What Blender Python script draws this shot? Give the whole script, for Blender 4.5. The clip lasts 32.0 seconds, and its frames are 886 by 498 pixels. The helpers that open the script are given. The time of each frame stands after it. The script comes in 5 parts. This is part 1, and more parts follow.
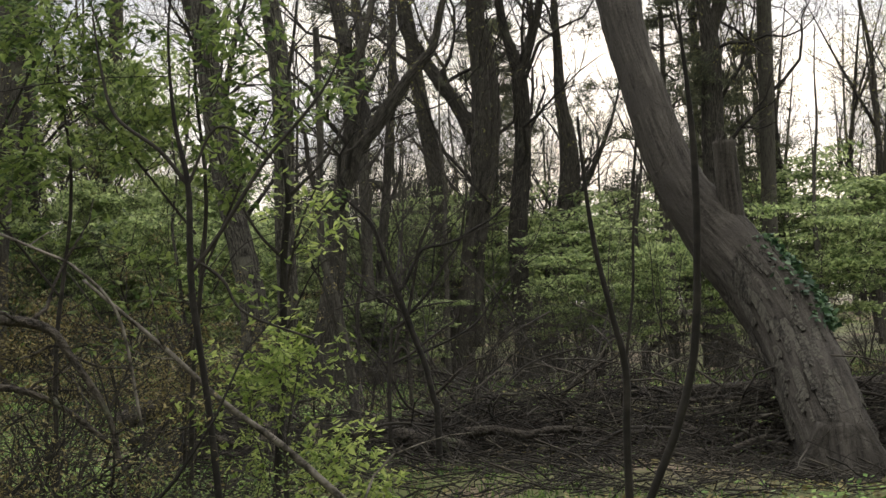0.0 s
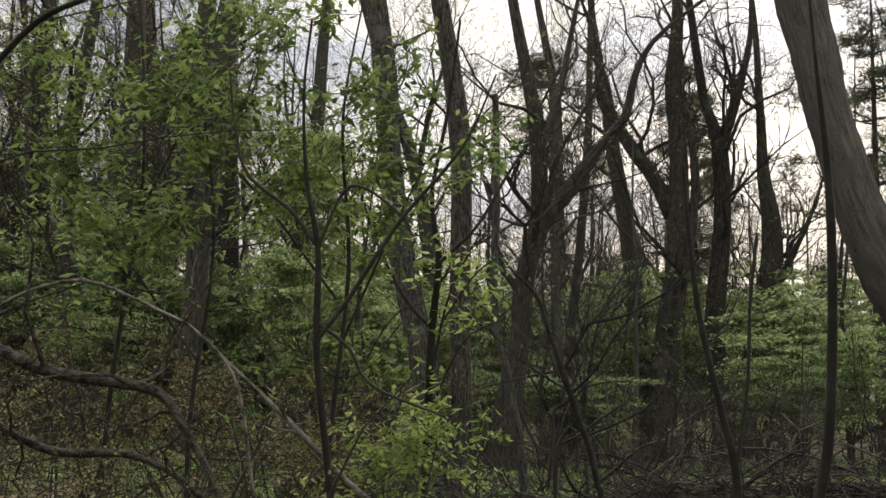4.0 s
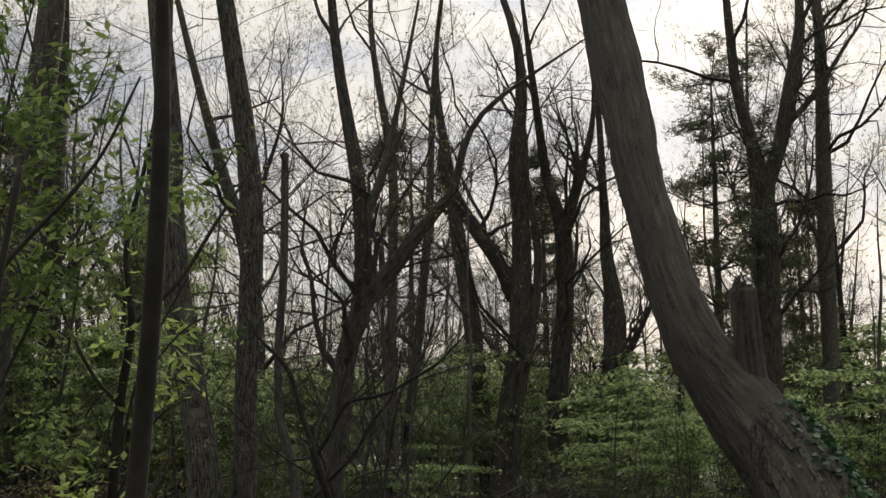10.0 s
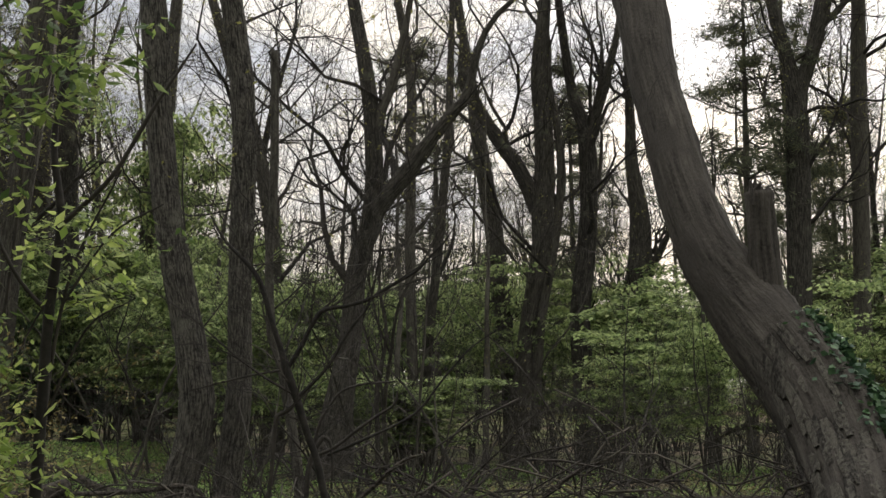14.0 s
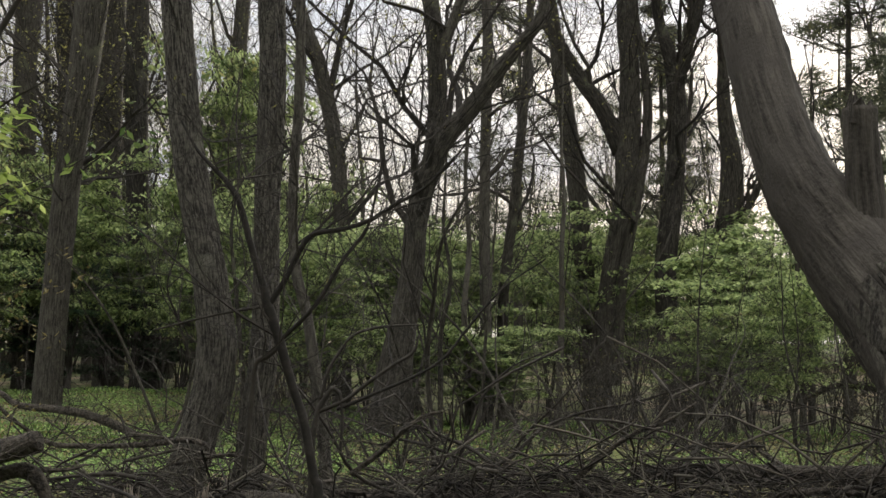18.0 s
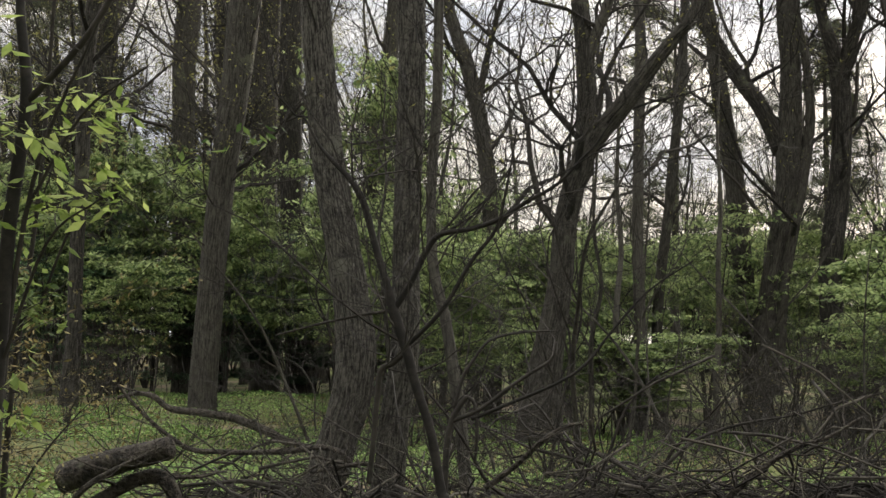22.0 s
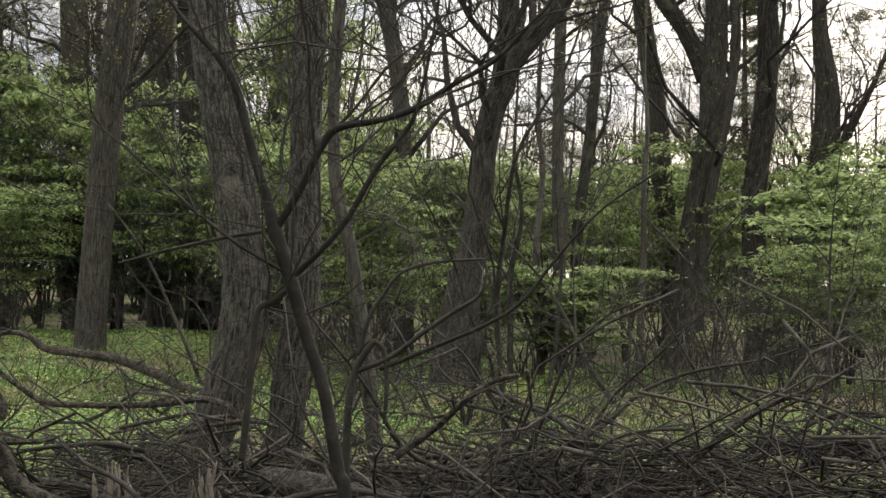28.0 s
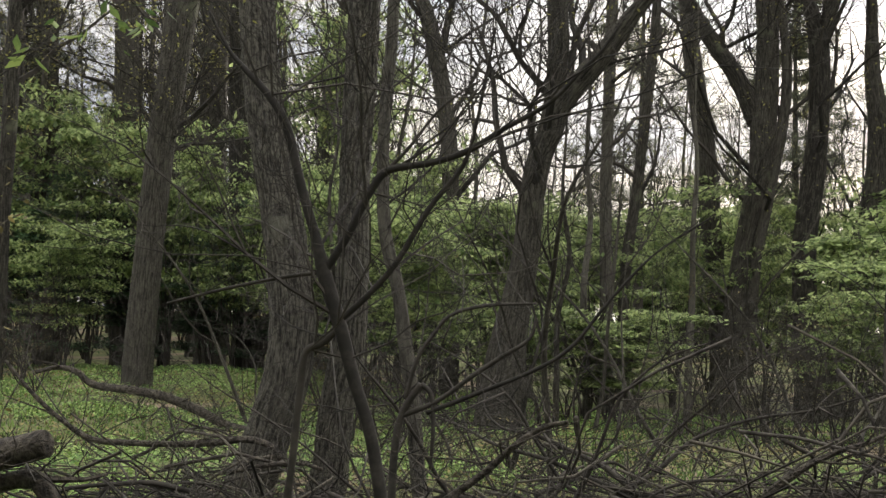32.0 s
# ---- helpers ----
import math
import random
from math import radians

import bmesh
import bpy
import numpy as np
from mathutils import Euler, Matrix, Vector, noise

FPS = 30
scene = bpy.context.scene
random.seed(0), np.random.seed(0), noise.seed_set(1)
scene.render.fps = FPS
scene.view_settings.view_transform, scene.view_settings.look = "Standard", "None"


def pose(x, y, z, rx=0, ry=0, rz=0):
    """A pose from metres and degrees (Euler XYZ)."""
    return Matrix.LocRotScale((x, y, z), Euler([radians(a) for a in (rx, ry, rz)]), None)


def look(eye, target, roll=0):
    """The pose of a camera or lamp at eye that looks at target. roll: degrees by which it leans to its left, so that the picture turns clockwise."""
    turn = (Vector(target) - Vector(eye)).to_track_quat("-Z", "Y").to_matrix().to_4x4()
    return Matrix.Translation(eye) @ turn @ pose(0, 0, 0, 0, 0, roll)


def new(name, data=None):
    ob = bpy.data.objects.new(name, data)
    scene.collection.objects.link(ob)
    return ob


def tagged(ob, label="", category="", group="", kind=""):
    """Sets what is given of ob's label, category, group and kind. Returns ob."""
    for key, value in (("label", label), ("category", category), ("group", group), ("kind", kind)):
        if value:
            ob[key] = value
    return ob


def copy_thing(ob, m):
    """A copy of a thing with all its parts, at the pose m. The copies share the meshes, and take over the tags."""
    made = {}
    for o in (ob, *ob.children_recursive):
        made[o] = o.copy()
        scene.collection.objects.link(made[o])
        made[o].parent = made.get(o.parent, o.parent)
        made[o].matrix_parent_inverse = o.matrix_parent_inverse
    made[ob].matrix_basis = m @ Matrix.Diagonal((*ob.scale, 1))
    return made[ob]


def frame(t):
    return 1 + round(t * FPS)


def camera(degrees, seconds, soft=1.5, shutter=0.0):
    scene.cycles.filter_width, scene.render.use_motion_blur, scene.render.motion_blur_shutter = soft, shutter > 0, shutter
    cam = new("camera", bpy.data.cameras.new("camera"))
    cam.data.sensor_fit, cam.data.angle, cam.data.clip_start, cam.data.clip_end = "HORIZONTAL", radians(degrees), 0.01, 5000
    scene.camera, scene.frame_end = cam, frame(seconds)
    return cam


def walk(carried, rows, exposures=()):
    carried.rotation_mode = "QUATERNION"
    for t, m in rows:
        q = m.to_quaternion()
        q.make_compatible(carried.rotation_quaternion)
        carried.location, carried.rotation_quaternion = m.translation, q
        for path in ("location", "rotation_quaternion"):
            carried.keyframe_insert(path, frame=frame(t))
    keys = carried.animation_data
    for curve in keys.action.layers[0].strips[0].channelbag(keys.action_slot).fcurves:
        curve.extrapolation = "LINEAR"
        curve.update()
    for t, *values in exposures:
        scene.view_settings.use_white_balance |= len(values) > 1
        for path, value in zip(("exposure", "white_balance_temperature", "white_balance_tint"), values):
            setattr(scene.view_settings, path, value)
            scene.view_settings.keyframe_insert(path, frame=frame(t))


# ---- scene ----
# ---- the camera and its walk ----
cam = camera(40.0, 32.0, soft=1.5)
PATH = [  # seconds, x, y, z, yaw to the left, pitch up, roll
    (0, 0.102, 0.178, 1.566, 1.26, 3.15, -2.35),
    (0.5, 0.171, 0.260, 1.564, 3.73, 3.04, -1.47),
    (1, 0.263, 0.380, 1.581, 6.74, 3.80, -0.63),
    (1.5, 0.304, 0.489, 1.567, 8.49, 5.30, -1.15),
    (2, 0.330, 0.720, 1.582, 10.13, 7.30, -0.53),
    (2.5, 0.356, 0.833, 1.584, 10.93, 8.30, -0.01),
    (3, 0.353, 0.843, 1.582, 11.27, 7.72, -0.08),
    (3.5, 0.374, 0.776, 1.590, 11.04, 6.99, 0.03),
    (5.5, 0.537, 1.071, 1.530, 8.89, 6.70, -0.27),
    (6, 0.674, 1.259, 1.568, 8.17, 7.35, 0.09),
    (6.5, 0.658, 1.380, 1.587, 8.65, 6.74, -0.20),
    (7, 0.577, 1.544, 1.628, 8.67, 7.51, -0.35),
    (7.5, 0.533, 1.657, 1.650, 8.22, 8.56, -0.88),
    (8, 0.543, 1.683, 1.652, 7.63, 8.40, -0.78),
    (8.5, 0.559, 1.715, 1.654, 6.90, 8.00, -0.98),
    (9, 0.618, 1.771, 1.628, 5.47, 7.85, -1.93),
    (9.5, 0.742, 1.931, 1.576, 4.96, 9.24, -2.22),
    (10, 1.154, 2.302, 1.590, 4.50, 10.87, -0.31),
    (10.5, 1.195, 2.348, 1.554, 4.61, 9.37, -1.11),
    (11, 1.210, 2.391, 1.561, 5.43, 7.45, -1.78),
    (11.5, 1.231, 2.436, 1.574, 5.97, 7.57, -1.66),
    (12, 1.229, 2.531, 1.555, 7.48, 6.49, -0.83),
    (12.5, 1.232, 2.741, 1.538, 7.40, 6.40, -0.34),
    (13, 1.311, 2.941, 1.554, 5.58, 7.56, -0.49),
    (13.5, 1.420, 2.995, 1.585, 5.74, 6.84, -0.44),
    (15.5, 1.515, 3.821, 1.614, 7.16, 6.87, 0.10),
    (16, 1.537, 4.144, 1.562, 7.44, 6.04, 0.12),
    (16.5, 1.716, 4.406, 1.539, 9.83, 6.17, 0.80),
    (17, 1.854, 4.434, 1.552, 12.09, 4.90, 1.01),
    (17.5, 1.804, 4.652, 1.557, 11.42, 4.74, 1.09),
    (18, 1.756, 4.816, 1.555, 10.53, 4.62, 0.63),
    (18.5, 1.746, 4.817, 1.559, 10.31, 4.22, 0.92),
    (19, 1.757, 4.784, 1.552, 10.82, 4.00, 1.10),
    (19.5, 1.691, 4.881, 1.571, 11.88, 3.56, 1.87),
    (20, 1.686, 4.888, 1.566, 12.86, 3.63, 1.87),
    (20.5, 1.685, 4.864, 1.561, 13.70, 3.52, 2.01),
    (21, 1.695, 4.948, 1.543, 14.90, 4.13, 1.99),
    (21.5, 1.756, 5.153, 1.529, 16.49, 5.60, 1.46),
    (22, 1.790, 5.287, 1.563, 17.90, 4.80, 1.00),
    (22.5, 1.724, 5.426, 1.557, 16.76, 4.23, 0.56),
    (23, 1.524, 5.691, 1.575, 13.34, 5.78, -0.95),
    (23.5, 1.366, 5.860, 1.592, 11.98, 5.66, -0.67),
    (24, 1.329, 6.083, 1.554, 12.25, 3.76, 0.35),
    (24.5, 1.357, 6.454, 1.559, 14.50, 4.36, 1.17),
    (25, 1.338, 6.646, 1.573, 17.92, 4.33, 1.29),
    (25.5, 1.328, 6.763, 1.515, 15.67, 3.95, 0.43),
    (27.5, 1.326, 6.950, 1.560, 13.43, 2.00, 0.66),
    (28, 1.313, 6.953, 1.559, 13.68, 1.80, 0.98),
    (28.5, 1.292, 6.950, 1.562, 14.29, 1.64, 1.29),
    (29, 1.254, 6.993, 1.561, 15.52, 1.57, 1.29),
    (29.5, 1.244, 7.000, 1.553, 16.51, 1.64, 1.08),
    (30, 1.262, 6.992, 1.552, 17.10, 1.74, 0.90),
    (30.5, 1.275, 7.003, 1.558, 17.24, 2.24, 1.01),
    (31, 1.281, 7.005, 1.570, 16.95, 2.95, 1.25),
    (31.5, 1.278, 7.011, 1.584, 16.24, 3.49, 1.74),
    (32, 1.279, 7.006, 1.577, 15.88, 3.64, 1.85),
]


def aim(x, y, z, yaw, pitch, roll):
    a, b = radians(yaw), radians(pitch)
    way = Vector((-math.sin(a) * math.cos(b), math.cos(a) * math.cos(b), math.sin(b)))
    eye = Vector((x, y, z))
    return look(eye, eye + way * 10, roll)


walk(cam, [(t, aim(*p)) for t, *p in PATH], exposures=[(t, stops + 0.12, 6500, 12) for t, stops in ((0, 0.18), (1, 0.22), (2, 0.08), (6, 0.0), (8, -0.12), (9, -0.12), (10, -0.5), (11, -0.25), (13, -0.08), (16, -0.05), (17, 0.08), (19.5, 0.36), (22, 0.34), (23, 0.5), (24, 0.18), (25.5, 0.2), (27.5, 0.66), (32, 0.58))])

# ---- world and sun ----
SUN_YAW, SUN_UP = -8.0, 14.0  # degrees to the left of +y, and above the horizon
sky_world = bpy.data.worlds.new("sky")
scene.world = sky_world
sky_world.use_nodes = True
wn, wl = sky_world.node_tree.nodes, sky_world.node_tree.links
wn.clear()
w_out, w_bg = wn.new("ShaderNodeOutputWorld"), wn.new("ShaderNodeBackground")
w_sky, w_tex = wn.new("ShaderNodeTexSky"), wn.new("ShaderNodeTexCoord")
w_sky.sky_type, w_sky.sun_disc = "NISHITA", False
w_sky.sun_elevation, w_sky.sun_rotation = radians(SUN_UP), radians(-SUN_YAW)
w_sky.air_density, w_sky.dust_density, w_sky.ozone_density = 1.0, 3.0, 1.0
w_map, w_noise, w_ramp, w_mix = wn.new("ShaderNodeMapping"), wn.new("ShaderNodeTexNoise"), wn.new("ShaderNodeValToRGB"), wn.new("ShaderNodeMix")
w_map.inputs["Scale"].default_value = (2.2, 2.2, 7.0)
w_noise.inputs["Scale"].default_value, w_noise.inputs["Detail"].default_value, w_noise.inputs["Roughness"].default_value = 1.8, 6.0, 0.6
w_ramp.color_ramp.elements[0].position, w_ramp.color_ramp.elements[1].position = 0.4, 0.56
w_ramp.color_ramp.elements[0].color, w_ramp.color_ramp.elements[1].color = (0.66, 0.695, 0.75, 1), (1.1, 1.05, 0.955, 1)
w_gain = wn.new("ShaderNodeVectorMath")
w_gain.operation = "SCALE"
w_xyz, w_rise = wn.new("ShaderNodeSeparateXYZ"), wn.new("ShaderNodeMath")
w_rise.operation = "MULTIPLY_ADD"  # an overcast sky is brightest overhead
w_rise.inputs[1].default_value, w_rise.inputs[2].default_value = 21.0, 7.2
wl.new(w_tex.outputs["Generated"], w_xyz.inputs[0])
w_sq = wn.new("ShaderNodeMath")
w_sq.operation = "MULTIPLY"
wl.new(w_xyz.outputs[2], w_sq.inputs[0])
wl.new(w_xyz.outputs[2], w_sq.inputs[1])
wl.new(w_sq.outputs[0], w_rise.inputs[0])
w_dot, w_pow, w_add = wn.new("ShaderNodeVectorMath"), wn.new("ShaderNodeMath"), wn.new("ShaderNodeMath")
w_dot.operation, w_pow.operation, w_add.operation = "DOT_PRODUCT", "POWER", "MULTIPLY_ADD"
w_dot.inputs[1].default_value = (-math.sin(radians(SUN_YAW)) * math.cos(radians(SUN_UP)), math.cos(radians(SUN_YAW)) * math.cos(radians(SUN_UP)), math.sin(radians(SUN_UP)))
w_pow.inputs[1].default_value, w_add.inputs[1].default_value = 18.0, 7.0  # the cloud is thin and bright round the sun
w_pow.use_clamp = True
wl.new(w_tex.outputs["Generated"], w_dot.inputs[0])
wl.new(w_dot.outputs["Value"], w_pow.inputs[0])
wl.new(w_pow.outputs[0], w_add.inputs[0])
wl.new(w_rise.outputs[0], w_add.inputs[2])
wl.new(w_add.outputs[0], w_gain.inputs["Scale"])
w_mix.data_type = "RGBA"
w_mix.inputs[0].default_value = 0.94  # broken cloud over most of the clear sky
w_bg.inputs["Strength"].default_value = 0.1
wl.new(w_tex.outputs["Generated"], w_map.inputs["Vector"])
wl.new(w_map.outputs[0], w_noise.inputs["Vector"])
wl.new(w_noise.outputs[0], w_ramp.inputs["Fac"])
wl.new(w_ramp.outputs[0], w_gain.inputs[0])
wl.new(w_sky.outputs[0], w_mix.inputs[6])
wl.new(w_gain.outputs[0], w_mix.inputs[7])
wl.new(w_mix.outputs[2], w_bg.inputs["Color"])
wl.new(w_bg.outputs[0], w_out.inputs["Surface"])
sun = new("sun", bpy.data.lights.new("sun", "SUN"))
sun.data.energy, sun.data.angle, sun.data.color = 3.8, radians(18), (1.0, 0.9, 0.76)
sun_way = Vector((-math.sin(radians(SUN_YAW)) * math.cos(radians(SUN_UP)), math.cos(radians(SUN_YAW)) * math.cos(radians(SUN_UP)), math.sin(radians(SUN_UP))))
sun.matrix_world = look(sun_way * 60, (0, 0, 0))


# ---- materials ----
def material(name, low, high, scale=(6, 6, 6), rough=0.85, bump=0.3, detail=6.0, fine=30.0, spots=None, translucent=0.0, island=False, per_object=0.0, spec=0.3, sharp=0.18, depth=0.03, grain=False):
    """Two-scale noise colour between low and high with a matching relief."""
    m = bpy.data.materials.new(name)
    m.use_nodes = True
    n, k = m.node_tree.nodes, m.node_tree.links
    n.clear()
    out, bsdf, tc, mp = n.new("ShaderNodeOutputMaterial"), n.new("ShaderNodeBsdfPrincipled"), n.new("ShaderNodeTexCoord"), n.new("ShaderNodeMapping")
    mp.inputs["Scale"].default_value = scale
    if grain:  # the bark's own run along trunk and limb
        run = n.new("ShaderNodeAttribute")
        run.attribute_name = "grain"
        k.new(run.outputs["Vector"], mp.inputs["Vector"])
    else:
        k.new(tc.outputs["Object"], mp.inputs["Vector"])
    big, small = n.new("ShaderNodeTexNoise"), n.new("ShaderNodeTexNoise")
    big.inputs["Scale"].default_value, big.inputs["Detail"].default_value, big.inputs["Roughness"].default_value = 1.0, detail, 0.65
    small.inputs["Scale"].default_value, small.inputs["Detail"].default_value = fine, 3.0
    k.new(mp.outputs[0], big.inputs["Vector"])
    k.new(tc.outputs["Object"], small.inputs["Vector"])
    add = n.new("ShaderNodeMath")
    add.operation = "MULTIPLY_ADD"
    add.inputs[1].default_value, add.inputs[2].default_value = 0.3, -0.15
    k.new(small.outputs[0], add.inputs[0])
    both = n.new("ShaderNodeMath")
    k.new(big.outputs[0], both.inputs[0])
    k.new(add.outputs[0], both.inputs[1])
    ramp = n.new("ShaderNodeValToRGB")
    ramp.color_ramp.elements[0].position, ramp.color_ramp.elements[1].position = 0.5 - sharp, 0.5 + sharp
    ramp.color_ramp.elements[0].color, ramp.color_ramp.elements[1].color = (*low, 1), (*high, 1)
    if island:
        geo = n.new("ShaderNodeNewGeometry")
        isl = n.new("ShaderNodeMath")
        isl.operation = "MULTIPLY_ADD"
        isl.inputs[1].default_value, isl.inputs[2].default_value = 0.5, -0.25
        k.new(geo.outputs["Random Per Island"], isl.inputs[0])
        mixed = n.new("ShaderNodeMath")
        k.new(both.outputs[0], mixed.inputs[0])
        k.new(isl.outputs[0], mixed.inputs[1])
        both = mixed
    if per_object:
        info = n.new("ShaderNodeObjectInfo")
        shift = n.new("ShaderNodeMath")
        shift.operation = "MULTIPLY_ADD"
        shift.inputs[1].default_value, shift.inputs[2].default_value = per_object, -per_object / 2
        k.new(info.outputs["Random"], shift.inputs[0])
        mixed = n.new("ShaderNodeMath")
        k.new(both.outputs[0], mixed.inputs[0])
        k.new(shift.outputs[0], mixed.inputs[1])
        both = mixed
    k.new(both.outputs[0], ramp.inputs["Fac"])
    colour = ramp.outputs[0]
    if spots:
        tone, size, edge = spots
        sn, sr, sm = n.new("ShaderNodeTexNoise"), n.new("ShaderNodeValToRGB"), n.new("ShaderNodeMix")
        sn.inputs["Scale"].default_value, sn.inputs["Detail"].default_value = size, 5.0
        sr.color_ramp.elements[0].position, sr.color_ramp.elements[1].position = edge, edge + 0.1
        sm.data_type = "RGBA"
        sm.inputs[7].default_value = (*tone, 1)
        k.new(tc.outputs["Object"], sn.inputs["Vector"])
        k.new(sn.outputs[0], sr.inputs["Fac"])
        k.new(sr.outputs[0], sm.inputs[0])
        k.new(colour, sm.inputs[6])
        colour = sm.outputs[2]
    k.new(colour, bsdf.inputs["Base Color"])
    bsdf.inputs["Roughness"].default_value = rough
    bsdf.inputs["Specular IOR Level"].default_value = spec
    if bump:
        bp = n.new("ShaderNodeBump")
        bp.inputs["Strength"].default_value, bp.inputs["Distance"].default_value = bump, depth
        k.new(both.outputs[0], bp.inputs["Height"])
        k.new(bp.outputs[0], bsdf.inputs["Normal"])
    if translucent:
        tr, mx = n.new("ShaderNodeBsdfTranslucent"), n.new("ShaderNodeMixShader")
        mx.inputs[0].default_value = translucent
        k.new(colour, tr.inputs["Color"])
        k.new(bsdf.outputs[0], mx.inputs[1])
        k.new(tr.outputs[0], mx.inputs[2])
        k.new(mx.outputs[0], out.inputs["Surface"])
    else:
        k.new(bsdf.outputs[0], out.inputs["Surface"])
    return m


BARK = material("furrowed_bark", (0.011, 0.0095, 0.0075), (0.115, 0.109, 0.091), (52, 52, 7.0), 0.92, 1.0, spots=((0.12, 0.12, 0.095), 2.4, 0.62), sharp=0.11, depth=0.06, grain=True)
BARK_DARK = material("dark_bark", (0.013, 0.0112, 0.0088), (0.08, 0.0755, 0.061), (30, 30, 4.0), 0.9, 1.0, sharp=0.13, depth=0.05, spots=((0.085, 0.088, 0.06), 1.6, 0.62), per_object=0.2, grain=True)
BARK_PALE = material("pale_flaking_bark", (0.01, 0.008, 0.006), (0.066, 0.06, 0.05), (16, 16, 1.3), 0.92, 0.75, spots=((0.036, 0.032, 0.027), 1.7, 0.54), sharp=0.19, depth=0.05, grain=True)
LOG_BARK = material("rotting_log_bark", (0.011, 0.0092, 0.0075), (0.075, 0.065, 0.052), (15, 15, 15), 0.92, 1.0, spots=((0.09, 0.1, 0.06), 2.2, 0.63), sharp=0.14, depth=0.05)
TWIG = material("twig_bark", (0.011, 0.0096, 0.0078), (0.04, 0.0355, 0.0295), (9, 9, 9), 0.85, 0.2, island=True)
STICK = material("dead_stick", (0.009, 0.0072, 0.0058), (0.08, 0.072, 0.058), (8, 8, 8), 0.9, 0.4, per_object=0.35, island=True)
LEAF = material("fresh_leaf", (0.052, 0.089, 0.027), (0.235, 0.31, 0.092), (1.2, 1.2, 1.2), 0.5, 0.0, island=True, translucent=0.5)
LEAF_SHRUB = material("shrub_leaf", (0.096, 0.141, 0.054), (0.37, 0.452, 0.195), (0.5, 0.5, 0.5), 0.55, 0.0, island=True, translucent=0.66)
LEAF_BRIGHT = material("bright_young_leaf", (0.15, 0.22, 0.05), (0.42, 0.5, 0.16), (1.2, 1.2, 1.2), 0.5, 0.0, island=True, translucent=0.6)
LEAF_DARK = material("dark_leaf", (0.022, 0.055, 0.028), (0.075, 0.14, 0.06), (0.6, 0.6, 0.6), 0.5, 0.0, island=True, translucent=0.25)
LEAF_BROWN = material("withered_leaf", (0.08, 0.07, 0.028), (0.24, 0.205, 0.085), (2, 2, 2), 0.7, 0.0, island=True, translucent=0.3)
NEEDLE = material("pine_needles", (0.04, 0.05, 0.03), (0.14, 0.15, 0.085), (0.8, 0.8, 0.8), 0.6, 0.0, island=True, translucent=0.3)
BUD = material("spring_buds", (0.14, 0.13, 0.04), (0.3, 0.3, 0.1), (1, 1, 1), 0.6, 0.0, island=True, translucent=0.4)
WEED = material("weed_leaf", (0.085, 0.165, 0.038), (0.27, 0.4, 0.115), (0.8, 0.8, 0.8), 0.55, 0.0, island=True, translucent=0.35)
GRASS = material("grass_blade", (0.05, 0.1, 0.025), (0.17, 0.265, 0.072), (0.4, 0.4, 0.4), 0.6, 0.0, island=True, translucent=0.35)
GROUND = material("forest_soil", (0.04, 0.045, 0.018), (0.12, 0.14, 0.045), (0.35, 0.35, 0.35), 0.95, 0.7, 8.0, 9.0, spots=((0.16, 0.125, 0.085), 0.45, 0.52))
GREY_WOOD = material("grey_dead_wood", (0.022, 0.019, 0.015), (0.17, 0.155, 0.13), (9, 9, 9), 0.9, 0.7, sharp=0.1)
SPLIT_WOOD = material("split_wood", (0.06, 0.05, 0.04), (0.26, 0.225, 0.185), (30, 30, 2), 0.85, 0.6)
rng = np.random.default_rng(7)


# ---- mesh building ----
last_run = [np.zeros((0, 3))]  # the newest tube unrolled: round it, and along it


def mesh_of(name, verts, faces, mat, smooth=False):
    me = bpy.data.meshes.new(name)
    verts, faces = np.asarray(verts, dtype=np.float32), np.asarray(faces, dtype=np.int32)
    side = faces.shape[1]
    me.vertices.add(len(verts))
    me.vertices.foreach_set("co", verts.ravel())
    me.loops.add(faces.size)
    me.loops.foreach_set("vertex_index", faces.ravel())
    me.polygons.add(len(faces))
    me.polygons.foreach_set("loop_start", np.arange(0, faces.size, side, dtype=np.int32))
    me.polygons.foreach_set("use_smooth", np.full(len(faces), smooth))
    me.materials.append(mat)
    me.update(calc_edges=True)
    if mat in (BARK, BARK_DARK, BARK_PALE):
        run = last_run[0] if len(last_run[0]) == len(verts) else verts
        me.attributes.new("grain", "FLOAT_VECTOR", "POINT").data.foreach_set("vector", np.asarray(run, dtype=np.float32).ravel())
    return me


def part(name, data, parent, label=""):
    ob = new(name, data)
    ob.parent = parent
    return tagged(ob, label) if label else ob


def thing(name, place, label, category, group="", kind=""):
    ob = new(name)
    ob.location = place
    ob.empty_display_size = 0.1
    return tagged(ob, label, category, group, kind)


def spline(knots, step=4):
    """A smooth line through the knots, each a place and a radius."""
    k = np.asarray(knots, float)
    if len(k) < 3:
        return np.array([k[0] + (k[-1] - k[0]) * s for s in np.linspace(0, 1, step + 1)])
    e = np.vstack([2 * k[0] - k[1], k, 2 * k[-1] - k[-2]])
    out = []
    for i in range(1, len(e) - 2):
        for s in np.arange(step) / step:
            a, b, c, d = e[i - 1], e[i], e[i + 1], e[i + 2]
            out.append(0.5 * (2 * b + (c - a) * s + (2 * a - 5 * b + 4 * c - d) * s * s + (3 * b - a - 3 * c + d) * s**3))
    out.append(k[-1])
    return np.array(out)


